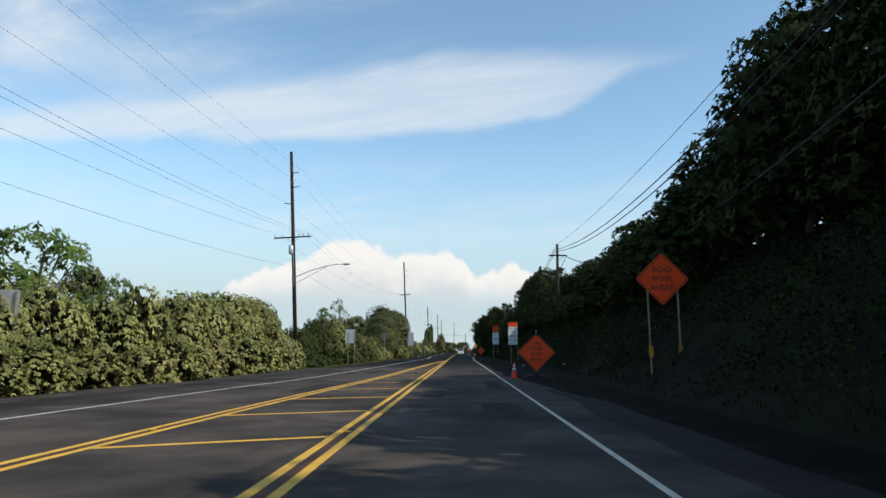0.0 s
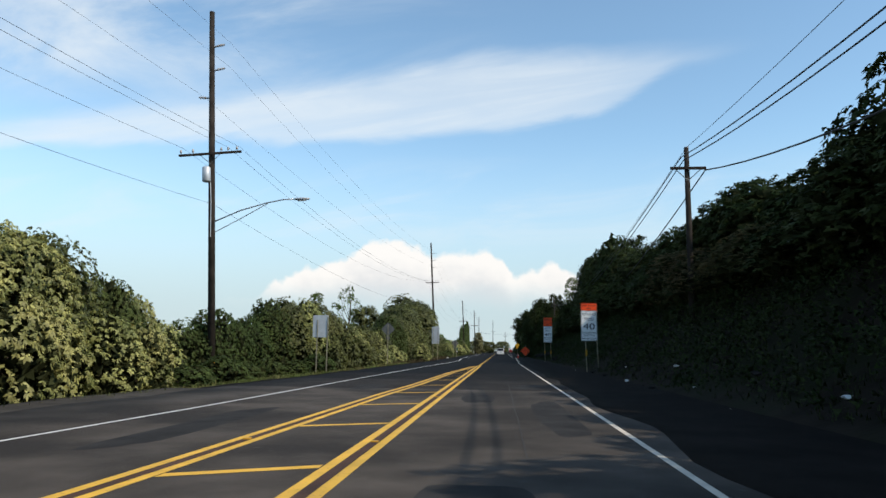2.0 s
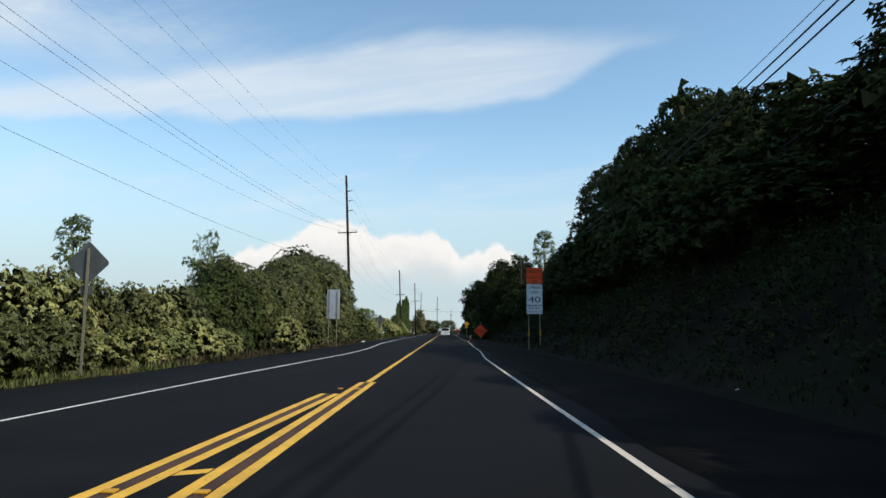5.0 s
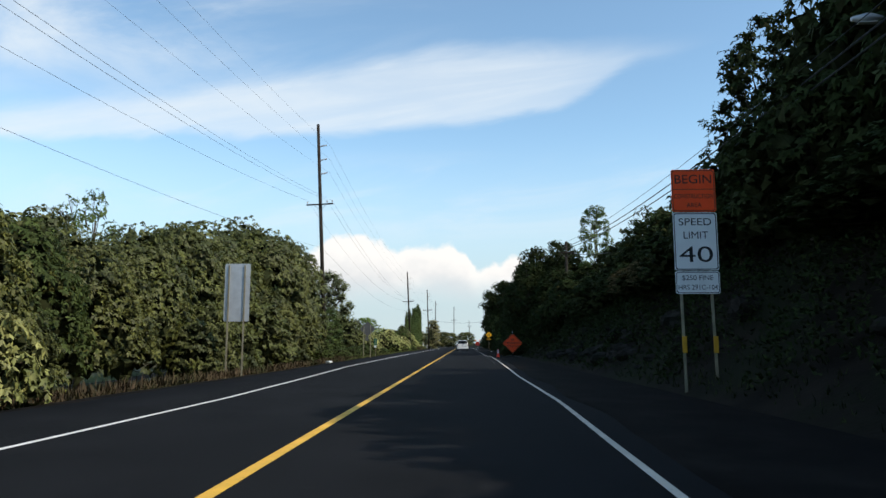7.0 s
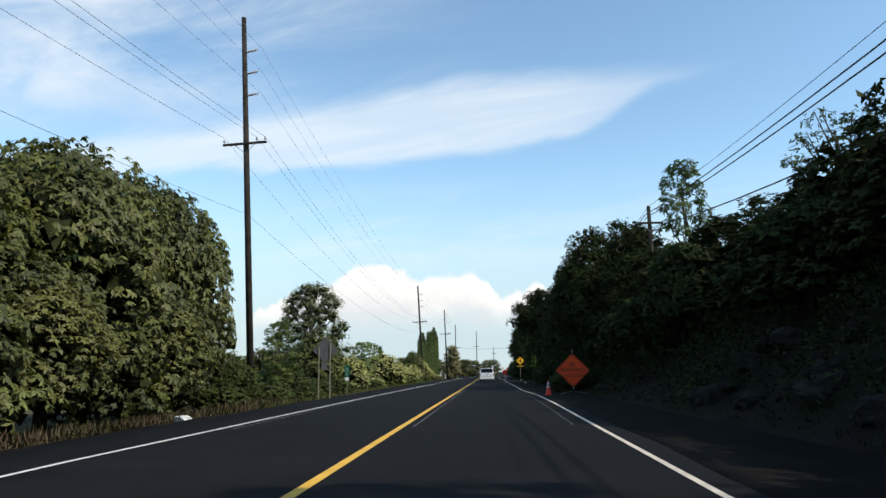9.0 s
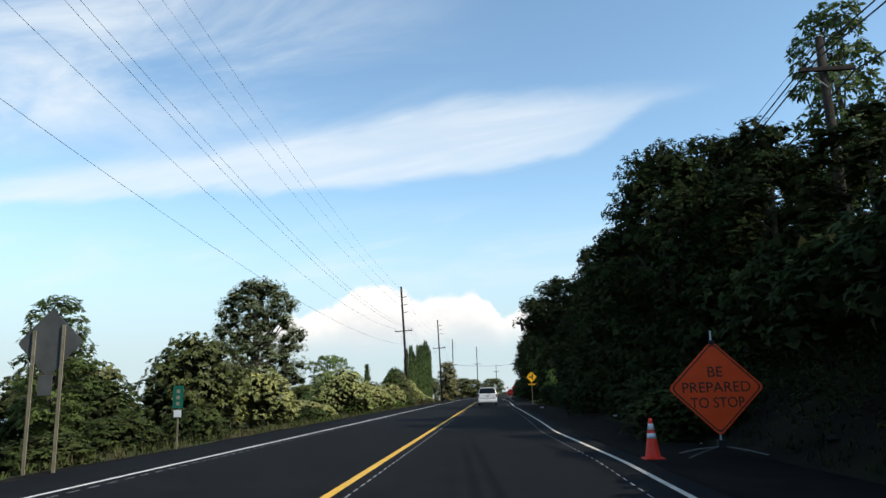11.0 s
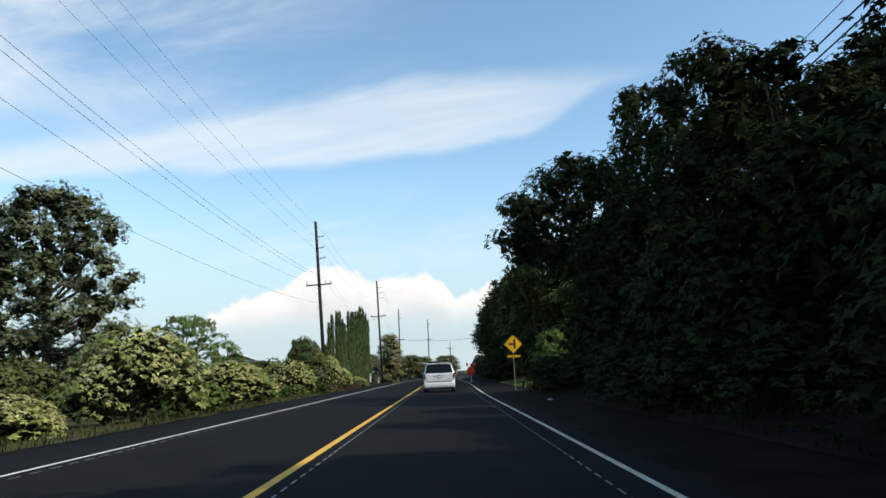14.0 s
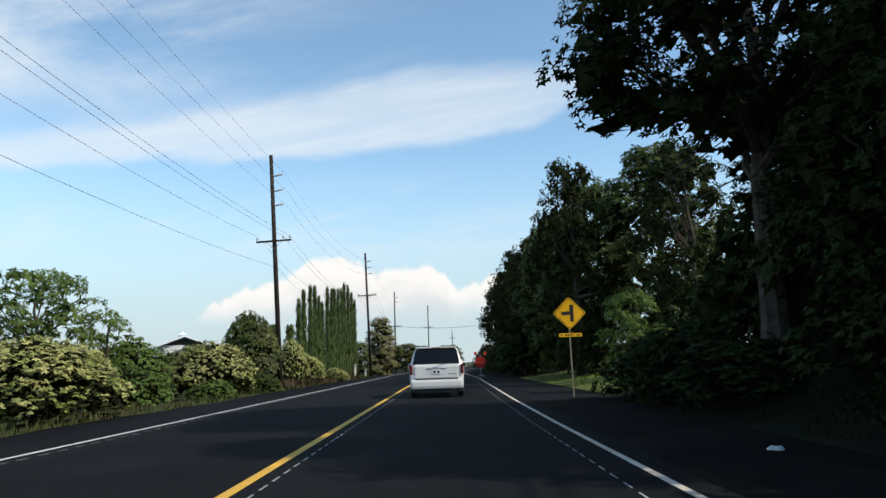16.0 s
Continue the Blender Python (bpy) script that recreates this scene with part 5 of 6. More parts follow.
def utility_pole(x, y, base, top, arm_z, arm_w, stubs, r=0.19, label="", lamp=False, box_z=None, group="tall poles", pins=True, brace=True, marker=None, lean=0.0):
    root = thing("utility_pole", (x - lean * arm_z, y, base), label, "utility pole", group)
    root.matrix_world = root.matrix_world @ pose(0, 0, 0, 0, math.degrees(math.atan(lean)), 0)
    h = top - base
    part("shaft", tube([(0, 0, -0.4), (0, 0, h * 0.5), (0, 0, h)], [r, r * 0.88, r * 0.7], 14), "pole_wood", root, smooth=True)
    az = arm_z - base
    arm = part("crossarm", box((-arm_w / 2, -r - 0.1, az - 0.06), (arm_w / 2, -r + 0.01, az + 0.06), 0.012), "pole_wood", root)
    if brace:
        for s in (-1, 1):
            part("brace", tube([(s * 0.55, -r - 0.02, az - 0.05), (0, -r * 0.9, az - 0.55)], 0.018, 5), "dull_metal", root)
    if pins:
        for f in (-0.94, -0.55, 0.36, 0.58, 0.86) if pins == 5 else (-0.93, 0.55, 0.93):
            bm = tube([(f * arm_w / 2, -r - 0.045, az + 0.05), (f * arm_w / 2, -r - 0.045, az + 0.16)], 0.014, 6)
            add_tube(bm, [(f * arm_w / 2, -r - 0.045, az + 0.14), (f * arm_w / 2, -r - 0.045, az + 0.2), (f * arm_w / 2, -r - 0.045, az + 0.27), (f * arm_w / 2, -r - 0.045, az + 0.32)], [0.05, 0.07, 0.045, 0.03], 8)
            part("insulator", bm, "porcelain", arm)
    for z, s in stubs:
        bm = tube([(s * r * 0.5, 0, z - base - 0.05), (s * 0.36, 0, z - base), (s * 0.75, 0, z - base + 0.06)], [0.05, 0.055, 0.035], 8)
        for q in range(4):
            e = 0.36 + 0.1 * q
            add_tube(bm, [(s * e, 0, z - base + 0.01 * q), (s * (e + 0.035), 0, z - base + 0.01 * q)], [0.085, 0.06], 8)
        part("side_insulator", bm, "porcelain", root)
    part("cap", tube([(0, 0, h - 0.01), (0, 0, h + 0.03)], [r * 0.74, r * 0.6], 12), "steel", root)
    if box_z:
        bz = box_z - base
        bx = part("transformer", tube([(-0.12, -r - 0.24, bz - 0.42), (-0.12, -r - 0.24, bz - 0.38), (-0.12, -r - 0.24, bz + 0.36), (-0.12, -r - 0.24, bz + 0.42)], [0.18, 0.22, 0.22, 0.15], 16), "aluminium", root, "pale grey transformer can", True)
        part("bracket", box((-0.2, -r - 0.1, bz - 0.1), (0.0, -r + 0.02, bz + 0.1), 0.01), "steel", bx)
        part("conduit", tube([(0.02, -r - 0.02, bz - 0.4), (0.05, -r - 0.02, bz - 1.5), (0.02, -r - 0.02, bz - 3.4)], 0.02, 6), "steel", root)
    if lamp:
        z0, z1 = 7.75 - base, 8.95 - base
        arm2 = part("lamp_arm", tube([(r * 0.6, 0, z0 + 0.2), (1.6, 0.05, z0 + 0.75), (3.0, 0.1, z1 - 0.12), (3.9, 0.15, z1 + 0.02), (4.6, 0.2, z1 + 0.02)], 0.035, 8), "steel", root, "galvanised lamp bracket", True)
        part("strut", tube([(r * 0.6, 0, z0 - 0.4), (1.5, 0.05, z0 + 0.25), (3.1, 0.1, z1 - 0.14)], 0.024, 6), "steel", arm2)
        bm = bmesh.new()
        add_tube(bm, [(4.45, 0.2, z1 + 0.02), (4.6, 0.2, z1 + 0.03), (4.95, 0.22, z1 + 0.02), (5.3, 0.23, z1), (5.38, 0.23, z1 - 0.01)], [0.03, 0.1, 0.14, 0.1, 0.03], 10)
        bmesh.ops.scale(bm, vec=(1, 1, 0.6), space=Matrix.Translation((0, 0, -z1)), verts=bm.verts[:])
        head = part("lamp_head", bm, "aluminium", root, "grey cobra-head street lamp", True)
        part("lens", box((4.7, 0.14, z1 - 0.1), (5.15, 0.31, z1 - 0.06), 0.015), "lamp_clear", head)
    if marker:
        part("marker", tube([(0, 0, marker), (0, 0, marker + 0.16)], r + 0.012, 14), "marker_yellow", root, "yellow reflective marker band")
    return root


def cable(a, b, sag, r, label="black overhead cable hung between poles", group="overhead cables", name="cable"):
    pts = []
    for k in range(25):
        f = k / 24
        pts.append((a[0] + (b[0] - a[0]) * f, a[1] + (b[1] - a[1]) * f, a[2] + (b[2] - a[2]) * f - sag * 4 * f * (1 - f)))
    ob = part(name, tube(pts, r, 5), "wire")
    return tagged(ob, label, "cable", group)


TALL = "tall dark timber utility pole with crossarm"
utility_pole(-14.1, 72.3, -0.85, 20.05, 11.7, 3.5, ((18.0, 1), (16.6, 1), (15.0, -1)), 0.2, TALL + ", street lamp and transformer", True, 10.5, pins=5, marker=1.1, lean=-0.058)
utility_pole(-10.97, 167.6, -0.3, 21.3, 13.75, 2.44, ((19.25, 1), (17.95, 1), (16.65, 1)), 0.19, TALL + " beside the thicket", lean=-0.05)
utility_pole(-9.48, 252.8, -0.3, 16.3, 10.05, 2.44, ((14.8, 1), (13.7, 1), (12.65, 1)), 0.18, TALL + " among low shrubs", lean=-0.046)
utility_pole(-7.52, 294.4, -0.2, 15.7, 10.2, 2.4, ((14.6, 1), (13.8, 1), (13.0, 1)), 0.16, TALL + " by a conical tree", lean=-0.033)
utility_pole(-7.3, 342, -0.2, 15.5, 8.8, 2.4, ((14.4, 1), (13.5, 1)), 0.15, TALL + " in the distance", pins=False)
utility_pole(-1.6, 376, -0.2, 15.5, 10.2, 2.4, ((14.3, 1),), 0.15, TALL + " in the distance", pins=False)
utility_pole(4.6, 420, -0.2, 11.5, 9.0, 2.0, (), 0.14, TALL + " in the distance", pins=False)
utility_pole(-17.2, -24.0, -0.9, 20.0, 11.7, 3.5, ((18.0, 1), (16.6, 1), (15.0, -1)), 0.2, TALL + " behind the viewer")
utility_pole(10.03, 67.45, 1.0, 10.4, 9.4, 1.56, (), 0.15, "dark timber utility pole on the bank with one crossarm", group="bank poles", pins=False)
utility_pole(12.2, 174.6, 2.5, 11.2, 10.1, 1.56, (), 0.16, "dark timber utility pole on the bank among trees", group="bank poles", pins=False)
utility_pole(9.4, 6.0, 0.8, 10.2, 9.2, 1.56, (), 0.15, "dark timber utility pole on the bank", group="bank poles", pins=False)
utility_pole(13.0, 262.0, 1.0, 11.4, 10.4, 1.56, (), 0.15, "dark timber utility pole among roadside trees", group="bank poles", pins=False)

LEFT_RUN = [((-17.2, -24.0), 20.0, 11.7, 3.5, (18.0, 16.6, 15.0), 8.9), ((-14.1, 72.3), 20.05, 11.7, 3.5, (18.0, 16.6, 15.0), 8.9), ((-10.97, 167.6), 21.3, 13.75, 2.44, (19.25, 17.95, 16.65), 9.8), ((-9.48, 252.8), 16.3, 10.05, 2.44, (14.8, 13.7, 12.65), 8.2), ((-7.52, 294.4), 15.7, 10.2, 2.4, (14.6, 13.8, 13.0), 7.0), ((-7.3, 342), 15.5, 8.8, 2.4, (14.4, 13.5, 12.6), 6.5)]
for (p, tz, az, aw, st, cz), (q, tz2, az2, aw2, st2, cz2) in zip(LEFT_RUN, LEFT_RUN[1:]):
    for f in (-0.93, 0.55, 0.93):
        cable((p[0] + f * aw / 2, p[1] - 0.25, az + 0.32), (q[0] + f * aw2 / 2, q[1] - 0.25, az2 + 0.32), 2.1, 0.008, "thin dark power line between tall poles")
    for i in range(3):
        s1 = -1 if (i == 2 and p[1] < 100) else 1
        s2 = -1 if (i == 2 and q[1] < 100) else 1
        cable((p[0] + 0.75 * s1, p[1], st[i] + 0.06), (q[0] + 0.75 * s2, q[1], st2[i] + 0.06), 1.6, 0.006, "thin dark power line between tall poles")
    cable((p[0] + 0.2, p[1], cz), (q[0] + 0.2, q[1], cz2), 1.7, 0.008, "thin dark power line between tall poles")
RIGHT_RUN = [((9.4, 6.0), 10.2, 9.2), ((10.03, 67.45), 10.4, 9.4), ((12.2, 174.6), 11.2, 10.1), ((13.0, 262.0), 11.4, 10.4)]
for (p, tz, az), (q, tz2, az2), (s0, s1, s2) in zip(RIGHT_RUN, RIGHT_RUN[1:], ((0.95, 1.9, 3.2), (2.3, 2.4, 3.8), (1.6, 1.8, 2.6))):
    cable((p[0], p[1], tz), (q[0], q[1], tz2), s0, 0.011, group="bank cables")
    cable((p[0] - 0.3, p[1] - 0.2, az + 0.5), (q[0] - 0.3, q[1] - 0.2, az2 + 0.5), s1, 0.024, group="bank cables")
    cable((p[0] - 0.2, p[1] - 0.2, az + 0.35), (q[0] - 0.2, q[1] - 0.2, az2 + 0.35), s1 + 0.1, 0.024, group="bank cables")
    cable((p[0] + 0.74, p[1] - 0.2, az - 0.1), (q[0] + 0.74, q[1] - 0.2, az2 - 0.1), s2, 0.03, "thick black telephone cable sagging between poles", "bank cables")
cable((-7.3, 342, 8.8), (16.0, 346, 9.6), 0.9, 0.03, "dark cable crossing over the road in the distance")


def street_lamp():
    x, y, g = 14.6, 121.3, land(14.6, 121.3)
    root = thing("street_lamp", (x, y, g), "grey street lamp reaching out of the bank trees", "street lamp")
    z = 9.0 - g
    part("pole", tube([(0, 0, -0.3), (0, 0, z - 0.4)], [0.09, 0.07], 10), "steel", root, smooth=True)
    part("arm", tube([(0, 0, z - 0.6), (-0.8, 0, z - 0.15), (-2.3, 0, z)], 0.035, 8), "steel", root, smooth=True)
    bm = tube([(-2.2, 0, z), (-2.4, 0, z), (-2.8, 0, z), (-3.15, 0, z - 0.02)], [0.04, 0.1, 0.13, 0.05], 10)
    head = part("lamp_head", bm, "aluminium", root, smooth=True)
    part("lens", box((-3.0, -0.07, z - 0.13), (-2.5, 0.07, z - 0.09), 0.01), "lamp_clear", head)


street_lamp()

# ---- signs ----


def diamond(r, c=(0.0, 0.0), trim=0.06):
    """A square set on its corner, with small rounded corners."""
    pts = []
    for k in range(4):
        a = k * math.pi / 2
        for d in (-trim, -trim * 0.3, trim * 0.3, trim):
            rr = r - abs(d) - (0.02 if abs(d) < trim * 0.5 else 0.0) + trim * 0.3
            ca, sa = math.cos(a), math.sin(a)
            pts.append((c[0] + ca * rr - sa * d, c[1] + sa * rr + ca * d))
    return pts


def ring_plate(bm, outer, inner, y0, y1):
    """A flat frame between two outlines of the same number of points."""
    n = len(outer)
    v = [[bm.verts.new((x, y, z)) for x, z in o] for o in (outer, inner) for y in (y0, y1)]
    for k in range(n):
        j = (k + 1) % n
        bm.faces.new((v[0][k], v[0][j], v[2][j], v[2][k]))
        bm.faces.new((v[1][k], v[3][k], v[3][j], v[1][j]))
        bm.faces.new((v[0][k], v[1][k], v[1][j], v[0][j]))
        bm.faces.new((v[2][k], v[2][j], v[3][j], v[3][k]))
    return bm


def post(root, x, z0, z1, lean=0.0, r=0.028, mat="post_metal", y=0.05, name="post"):
    bm = bmesh.new()
    top = x + lean
    for a, b in (((-r, 0), (r, 0.006)), ((-r, 0), (-r + 0.006, 0.035)), ((r - 0.006, 0), (r, 0.035))):
        add_box(bm, (a[0], a[1], z0), (b[0], b[1], z1))
    for v in bm.verts:
        v.co.x += x + lean * (v.co.z - z0) / max(0.01, z1 - z0)
        v.co.y += y
    return part(name, bm, mat, root)


def bars_of(parent, rows, mat, y, name="lettering_bars"):
    """Unreadable writing as plain bars: rows of (x0, x1, z, height)."""
    bm = bmesh.new()
    for x0, x1, z, h in rows:
        add_box(bm, (x0, y - 0.003, z - h / 2), (x1, y, z + h / 2))
    return part(name, bm, mat, parent)


def work_sign(x, y, z, words, sizes, label, posts=None, r=0.86):
    """Orange roadwork diamond: on a folding stand, or on two posts."""
    g = land(x, y) if posts else 0.0
    root = thing("road_work_sign", (x, y, g), label, "road sign", "orange work signs")
    c = z - g
    panel = part("panel", add_prism(bmesh.new(), diamond(r, (0, c)), -0.008, 0.008), "sign_orange", root)
    part("border", ring_plate(bmesh.new(), diamond(r - 0.045, (0, c)), diamond(r - 0.075, (0, c)), -0.012, -0.008), "sign_black", panel)
    for w, zz, size, width in zip(words, *sizes):
        text_mesh(w, size, "sign_black", panel, (0, -0.012, c + zz), width)
    if posts:
        for k, (px, base) in enumerate(posts):
            p = post(root, px - x, base - g - 0.3, c + (0.25 if k else 0.35), -0.08 if not k else -0.05)
            part("marker", box((px - x - 0.075 - 0.03, -0.02, 1.0 - g + 0.05), (px - x + 0.075 - 0.03, 0.0, 1.0 - g + 0.42), 0.01), "marker_yellow", p, "yellow reflective strip")
    else:
        part("brace", box((-r + 0.08, 0.01, c - 0.012), (r - 0.08, 0.022, c + 0.012), 0.003), "steel", root)
        part("mast", box((-0.018, 0.01, 0.12), (0.018, 0.03, c + r + 0.2), 0.004), "aluminium", root)
        part("bracket", box((-0.05, -0.02, c + r - 0.06), (0.05, 0.03, c + r + 0.02), 0.008), "rubber", root)
        base = part("stand", box((-0.07, -0.06, 0.1), (0.07, 0.09, 0.28), 0.015), "rubber", root)
        for sx, sy in ((-1, -0.5), (1, -0.5), (-0.9, 0.6), (0.9, 0.6)):
            part("leg", tube([(0.04 * sx, 0.02, 0.16), (0.4 * sx, 0.5 * sy, 0.1), (0.72 * sx, 0.9 * sy, 0.015)], 0.016, 6), "dull_metal", base)
    return root


work_sign(8.31, 30.0, 3.61, ("ROAD", "WORK", "AHEAD"), ((0.3, 0.0, -0.3), (0.27, 0.27, 0.27), (0.62, 0.66, 0.8)), "orange diamond roadwork sign on two steel posts", ((7.9, 0.45), (8.86, 0.75)))
work_sign(5.22, 40.05, 1.17, ("ONE", "LANE", "ROAD", "AHEAD"), ((0.42, 0.17, -0.08, -0.33), (0.22, 0.22, 0.22, 0.22), (0.38, 0.52, 0.54, 0.66)), "orange fabric diamond roadwork sign on a low folding stand")
work_sign(6.34, 168.5, 1.22, ("BE", "PREPARED", "TO STOP"), ((0.28, 0.0, -0.28), (0.27, 0.27, 0.27), (0.27, 1.24, 0.98)), "orange fabric diamond roadwork sign on a low folding stand")


def speed_sign(x0, x1, y, z_parts, top_words, main_words, law, posts, label):
    """Orange plate, white speed limit plate and small plate on two posts."""
    g = min(p[1] for p in posts) - 0.05
    x = (x0 + x1) / 2
    root = thing("speed_limit_sign", (x, y, g), label, "road sign", "speed limit signs")
    w = (x1 - x0) / 2
    (a0, a1), (b0, b1), (c0, c1) = [(p - g, q - g) for p, q in z_parts]

    def plate(name, z0, z1, mat, bw=0.02):
        k = 0.035
        out = lambda e: [(-w + e, z0 + e + k), (-w + e + k, z0 + e), (w - e - k, z0 + e), (w - e, z0 + e + k), (w - e, z1 - e - k), (w - e - k, z1 - e), (-w + e + k, z1 - e), (-w + e, z1 - e - k)]
        ob = part(name, add_prism(bmesh.new(), out(0.0), -0.006, 0.0), mat, root)
        part("border", ring_plate(bmesh.new(), out(0.018), out(0.018 + bw), -0.009, -0.006), "sign_black", ob)
        return ob

    top = plate("orange_plate", a0, a1, "sign_orange", 0.014)
    main = plate("speed_plate", b0, b1, "sign_white")
    low = plate("law_plate", c0, c1, "sign_white", 0.014)
    for item in top_words:
        if isinstance(item[0], str):
            text_mesh(item[0], item[1], "sign_black", top, (0, -0.009, a0 + (a1 - a0) * item[2]), item[3] * 2 * w)
        else:
            bars_of(top, [(-w * i[0], w * i[0], a0 + (a1 - a0) * i[1], i[2]) for i in item], "sign_black", -0.006)
    for word, size, f, width in main_words:
        text_mesh(word, size, "sign_black", main, (0, -0.009, b0 + (b1 - b0) * f), width * 2 * w)
    for word, size, f, width in law:
        text_mesh(word, size, "sign_black", low, (0, -0.009, c0 + (c1 - c0) * f), width * 2 * w)
    for px, base, top_x, marker in posts:
        p = post(root, px - x, base - g - 0.35, a0 + 0.1, top_x - px, 0.03)
        if marker:
            mz = marker - g
            mx = px - x + (top_x - px) * 0.3
            part("marker", box((mx - 0.05, -0.006, mz - 0.19), (mx + 0.05, 0.045, mz + 0.19), 0.01), "marker_yellow", p, "yellow reflective strip")
    return root


LAW = (("$250 FINE", 0.16, 0.7, 0.7), ("HRS 291C-104", 0.16, 0.28, 0.88))
speed_sign(6.52, 7.48, 79.1, ((3.68, 4.13), (2.35, 3.67), (1.86, 2.34)), (("CONSTRUCTION", 0.15, 0.66, 0.86), ("AREA", 0.15, 0.28, 0.3)), (("REDUCED", 0.24, 0.84, 0.84), ("SPEED", 0.24, 0.61, 0.58), ("40", 0.52, 0.27, 0.72)), LAW, ((6.86, -0.02, 6.72, 1.15), (7.55, 0.1, 7.38, None)), "white reduced speed sign with orange plate on two posts")
speed_sign(6.82, 7.83, 121.0, ((4.18, 5.18), (2.81, 4.16), (2.27, 2.79)), (("BEGIN", 0.3, 0.76, 0.84), ("CONSTRUCTION", 0.15, 0.36, 0.9), ("AREA", 0.15, 0.15, 0.34), ((0.94, 0.53, 0.012),)), (("SPEED", 0.24, 0.83, 0.74), ("LIMIT", 0.24, 0.6, 0.56), ("40", 0.52, 0.26, 0.76)), LAW, ((6.98, -0.06, 6.95, 1.12), (7.7, -0.05, 7.62, 1.12)), "white speed limit sign with orange plate on two posts")


def cone(x, y):
    root = thing("traffic_cone", (x, y, 0.0), "orange traffic cone with two white reflective bands", "traffic cone", "traffic cones")
    part("base", box((-0.18, -0.18, 0.0), (0.18, 0.18, 0.03), 0.012), "cone_orange", root)
    part("body", tube([(0, 0, 0.02), (0, 0, 0.06), (0, 0, 0.66), (0, 0, 0.71)], [0.15, 0.135, 0.035, 0.025], 20), "cone_orange", root, smooth=True)
    r = lambda z: 0.135 - 0.1 * (z - 0.06) / 0.6 + 0.003
    for z0, z1 in ((0.36, 0.45), (0.51, 0.62)):
        part("band", tube([(0, 0, z0), (0, 0, z1)], [r(z0), r(z1)], 20), "reflective", root, "white reflective band", True)


cone(4.17, 39.84)
cone(5.02, 168.2)


def junction_sign():
    x, y, g = 6.34, 227.7, 0.0
    root = thing("junction_sign", (x, y, g), "yellow diamond side road warning sign on a post", "road sign")
    c = 2.72
    panel = part("panel", add_prism(bmesh.new(), diamond(0.54, (0, c), 0.05), -0.006, 0.0), "sign_yellow", root)
    part("border", ring_plate(bmesh.new(), diamond(0.505, (0, c), 0.05), diamond(0.485, (0, c), 0.05), -0.009, -0.006), "sign_black", panel)
    bm = bmesh.new()
    add_box(bm, (0.02, -0.01, c - 0.28), (0.14, -0.006, c + 0.28))
    add_box(bm, (-0.27, -0.01, c - 0.055), (0.02, -0.006, c + 0.055))
    part("symbol", bm, "sign_black", panel)
    plaque = part("plaque", box((-0.38, -0.006, 1.94), (0.38, 0.0, 2.06), 0.004), "sign_yellow", root, "small yellow street name plate")
    bars_of(plaque, [(-0.33 + 0.075 * k, -0.28 + 0.075 * k, 2.0, 0.05) for k in range(9) if k not in (1, 6)], "sign_black", -0.006)
    post(root, 0, -0.35, c + 0.4, -0.03, 0.025, y=0.004)


junction_sign()


def sign_back(x, y, outline, posts, label, extra=None, turn=0.0, mat="aluminium"):
    """A sign seen from behind: bare metal with its posts and bolts."""
    g = min(p[1] for p in posts)
    root = thing("road_sign_back", (x, y, g), label, "road sign", "signs seen from behind", turn)
    part("panel", add_prism(bmesh.new(), [(px, pz - g) for px, pz in outline], 0.03, 0.04), mat, root)
    zs = [p[1] for p in outline]
    for px, base, top in posts:
        p = post(root, px, base - g - 0.3, top - g, 0.0, 0.032, y=-0.01)
        for f in (0.25, 0.75):
            part("bolt", tube([(px, -0.02, top - g - (top - min(zs)) * f), (px, 0.03, top - g - (top - min(zs)) * f)], 0.014, 6), "steel", p)
    if extra:
        part("lower_plate", box((extra[0], 0.03, extra[2] - g), (extra[1], 0.04, extra[3] - g), 0.004), mat, root)
    return root


rect = lambda w, z0, z1: [(-w + 0.04, z0), (w - 0.04, z0), (w, z0 + 0.04), (w, z1 - 0.04), (w - 0.04, z1), (-w + 0.04, z1), (-w, z1 - 0.04), (-w, z0 + 0.04)]
sign_back(-9.7, 80.05, rect(0.5, 1.92, 3.31), ((-0.2, -0.48, 3.0), (0.46, -0.45, 3.2)), "bare metal back of a rectangular road sign on posts")
sign_back(-7.8, 95.4, diamond(0.57, (0, 2.9), 0.05), ((0.0, -0.25, 3.3),), "dull metal back of a diamond road sign on a post", (-0.16, 0.16, 2.05, 2.3), mat="dull_metal")
sign_back(-7.1, 132.7, rect(0.51, 2.05, 4.36), ((-0.34, -0.15, 4.3), (0.3, -0.12, 4.3)), "bare metal back of a tall rectangular road sign on posts")
sign_back(-6.68, 168.6, diamond(0.68, (0, 2.5), 0.05), ((-0.33, -0.1, 2.75), (0.28, -0.1, 2.85)), "dull dark metal back of a diamond warning sign on posts", (-0.2, 0.1, 1.45, 1.85), mat="dull_metal")
sign_back(-11.95, 27.6, rect(0.36, 2.2, 2.95), ((-0.2, -0.5, 2.8), (0.25, -0.5, 2.9)), "bare metal back of a rectangular road sign in the shrubs")


def mile_marker():
    root = thing("mile_marker", (-6.72, 174.8, land(-6.72, 174.8)), "narrow green mile marker plate on a thin post", "road sign")
    post(root, 0, -0.3, 1.75, 0, 0.02)
    plate = part("plate", box((-0.15, 0.02, 1.15), (0.15, 0.03, 1.78), 0.008), "sign_green", root)
    for z in (1.62, 1.45, 1.28):
        bars_of(plate, [(-0.05, 0.05, z, 0.1)], "post_metal", 0.02, "lettering_bar")
    part("lower_plate", box((-0.11, 0.02, 0.9), (0.11, 0.03, 1.1), 0.006), "reflective", root, "small white plate")


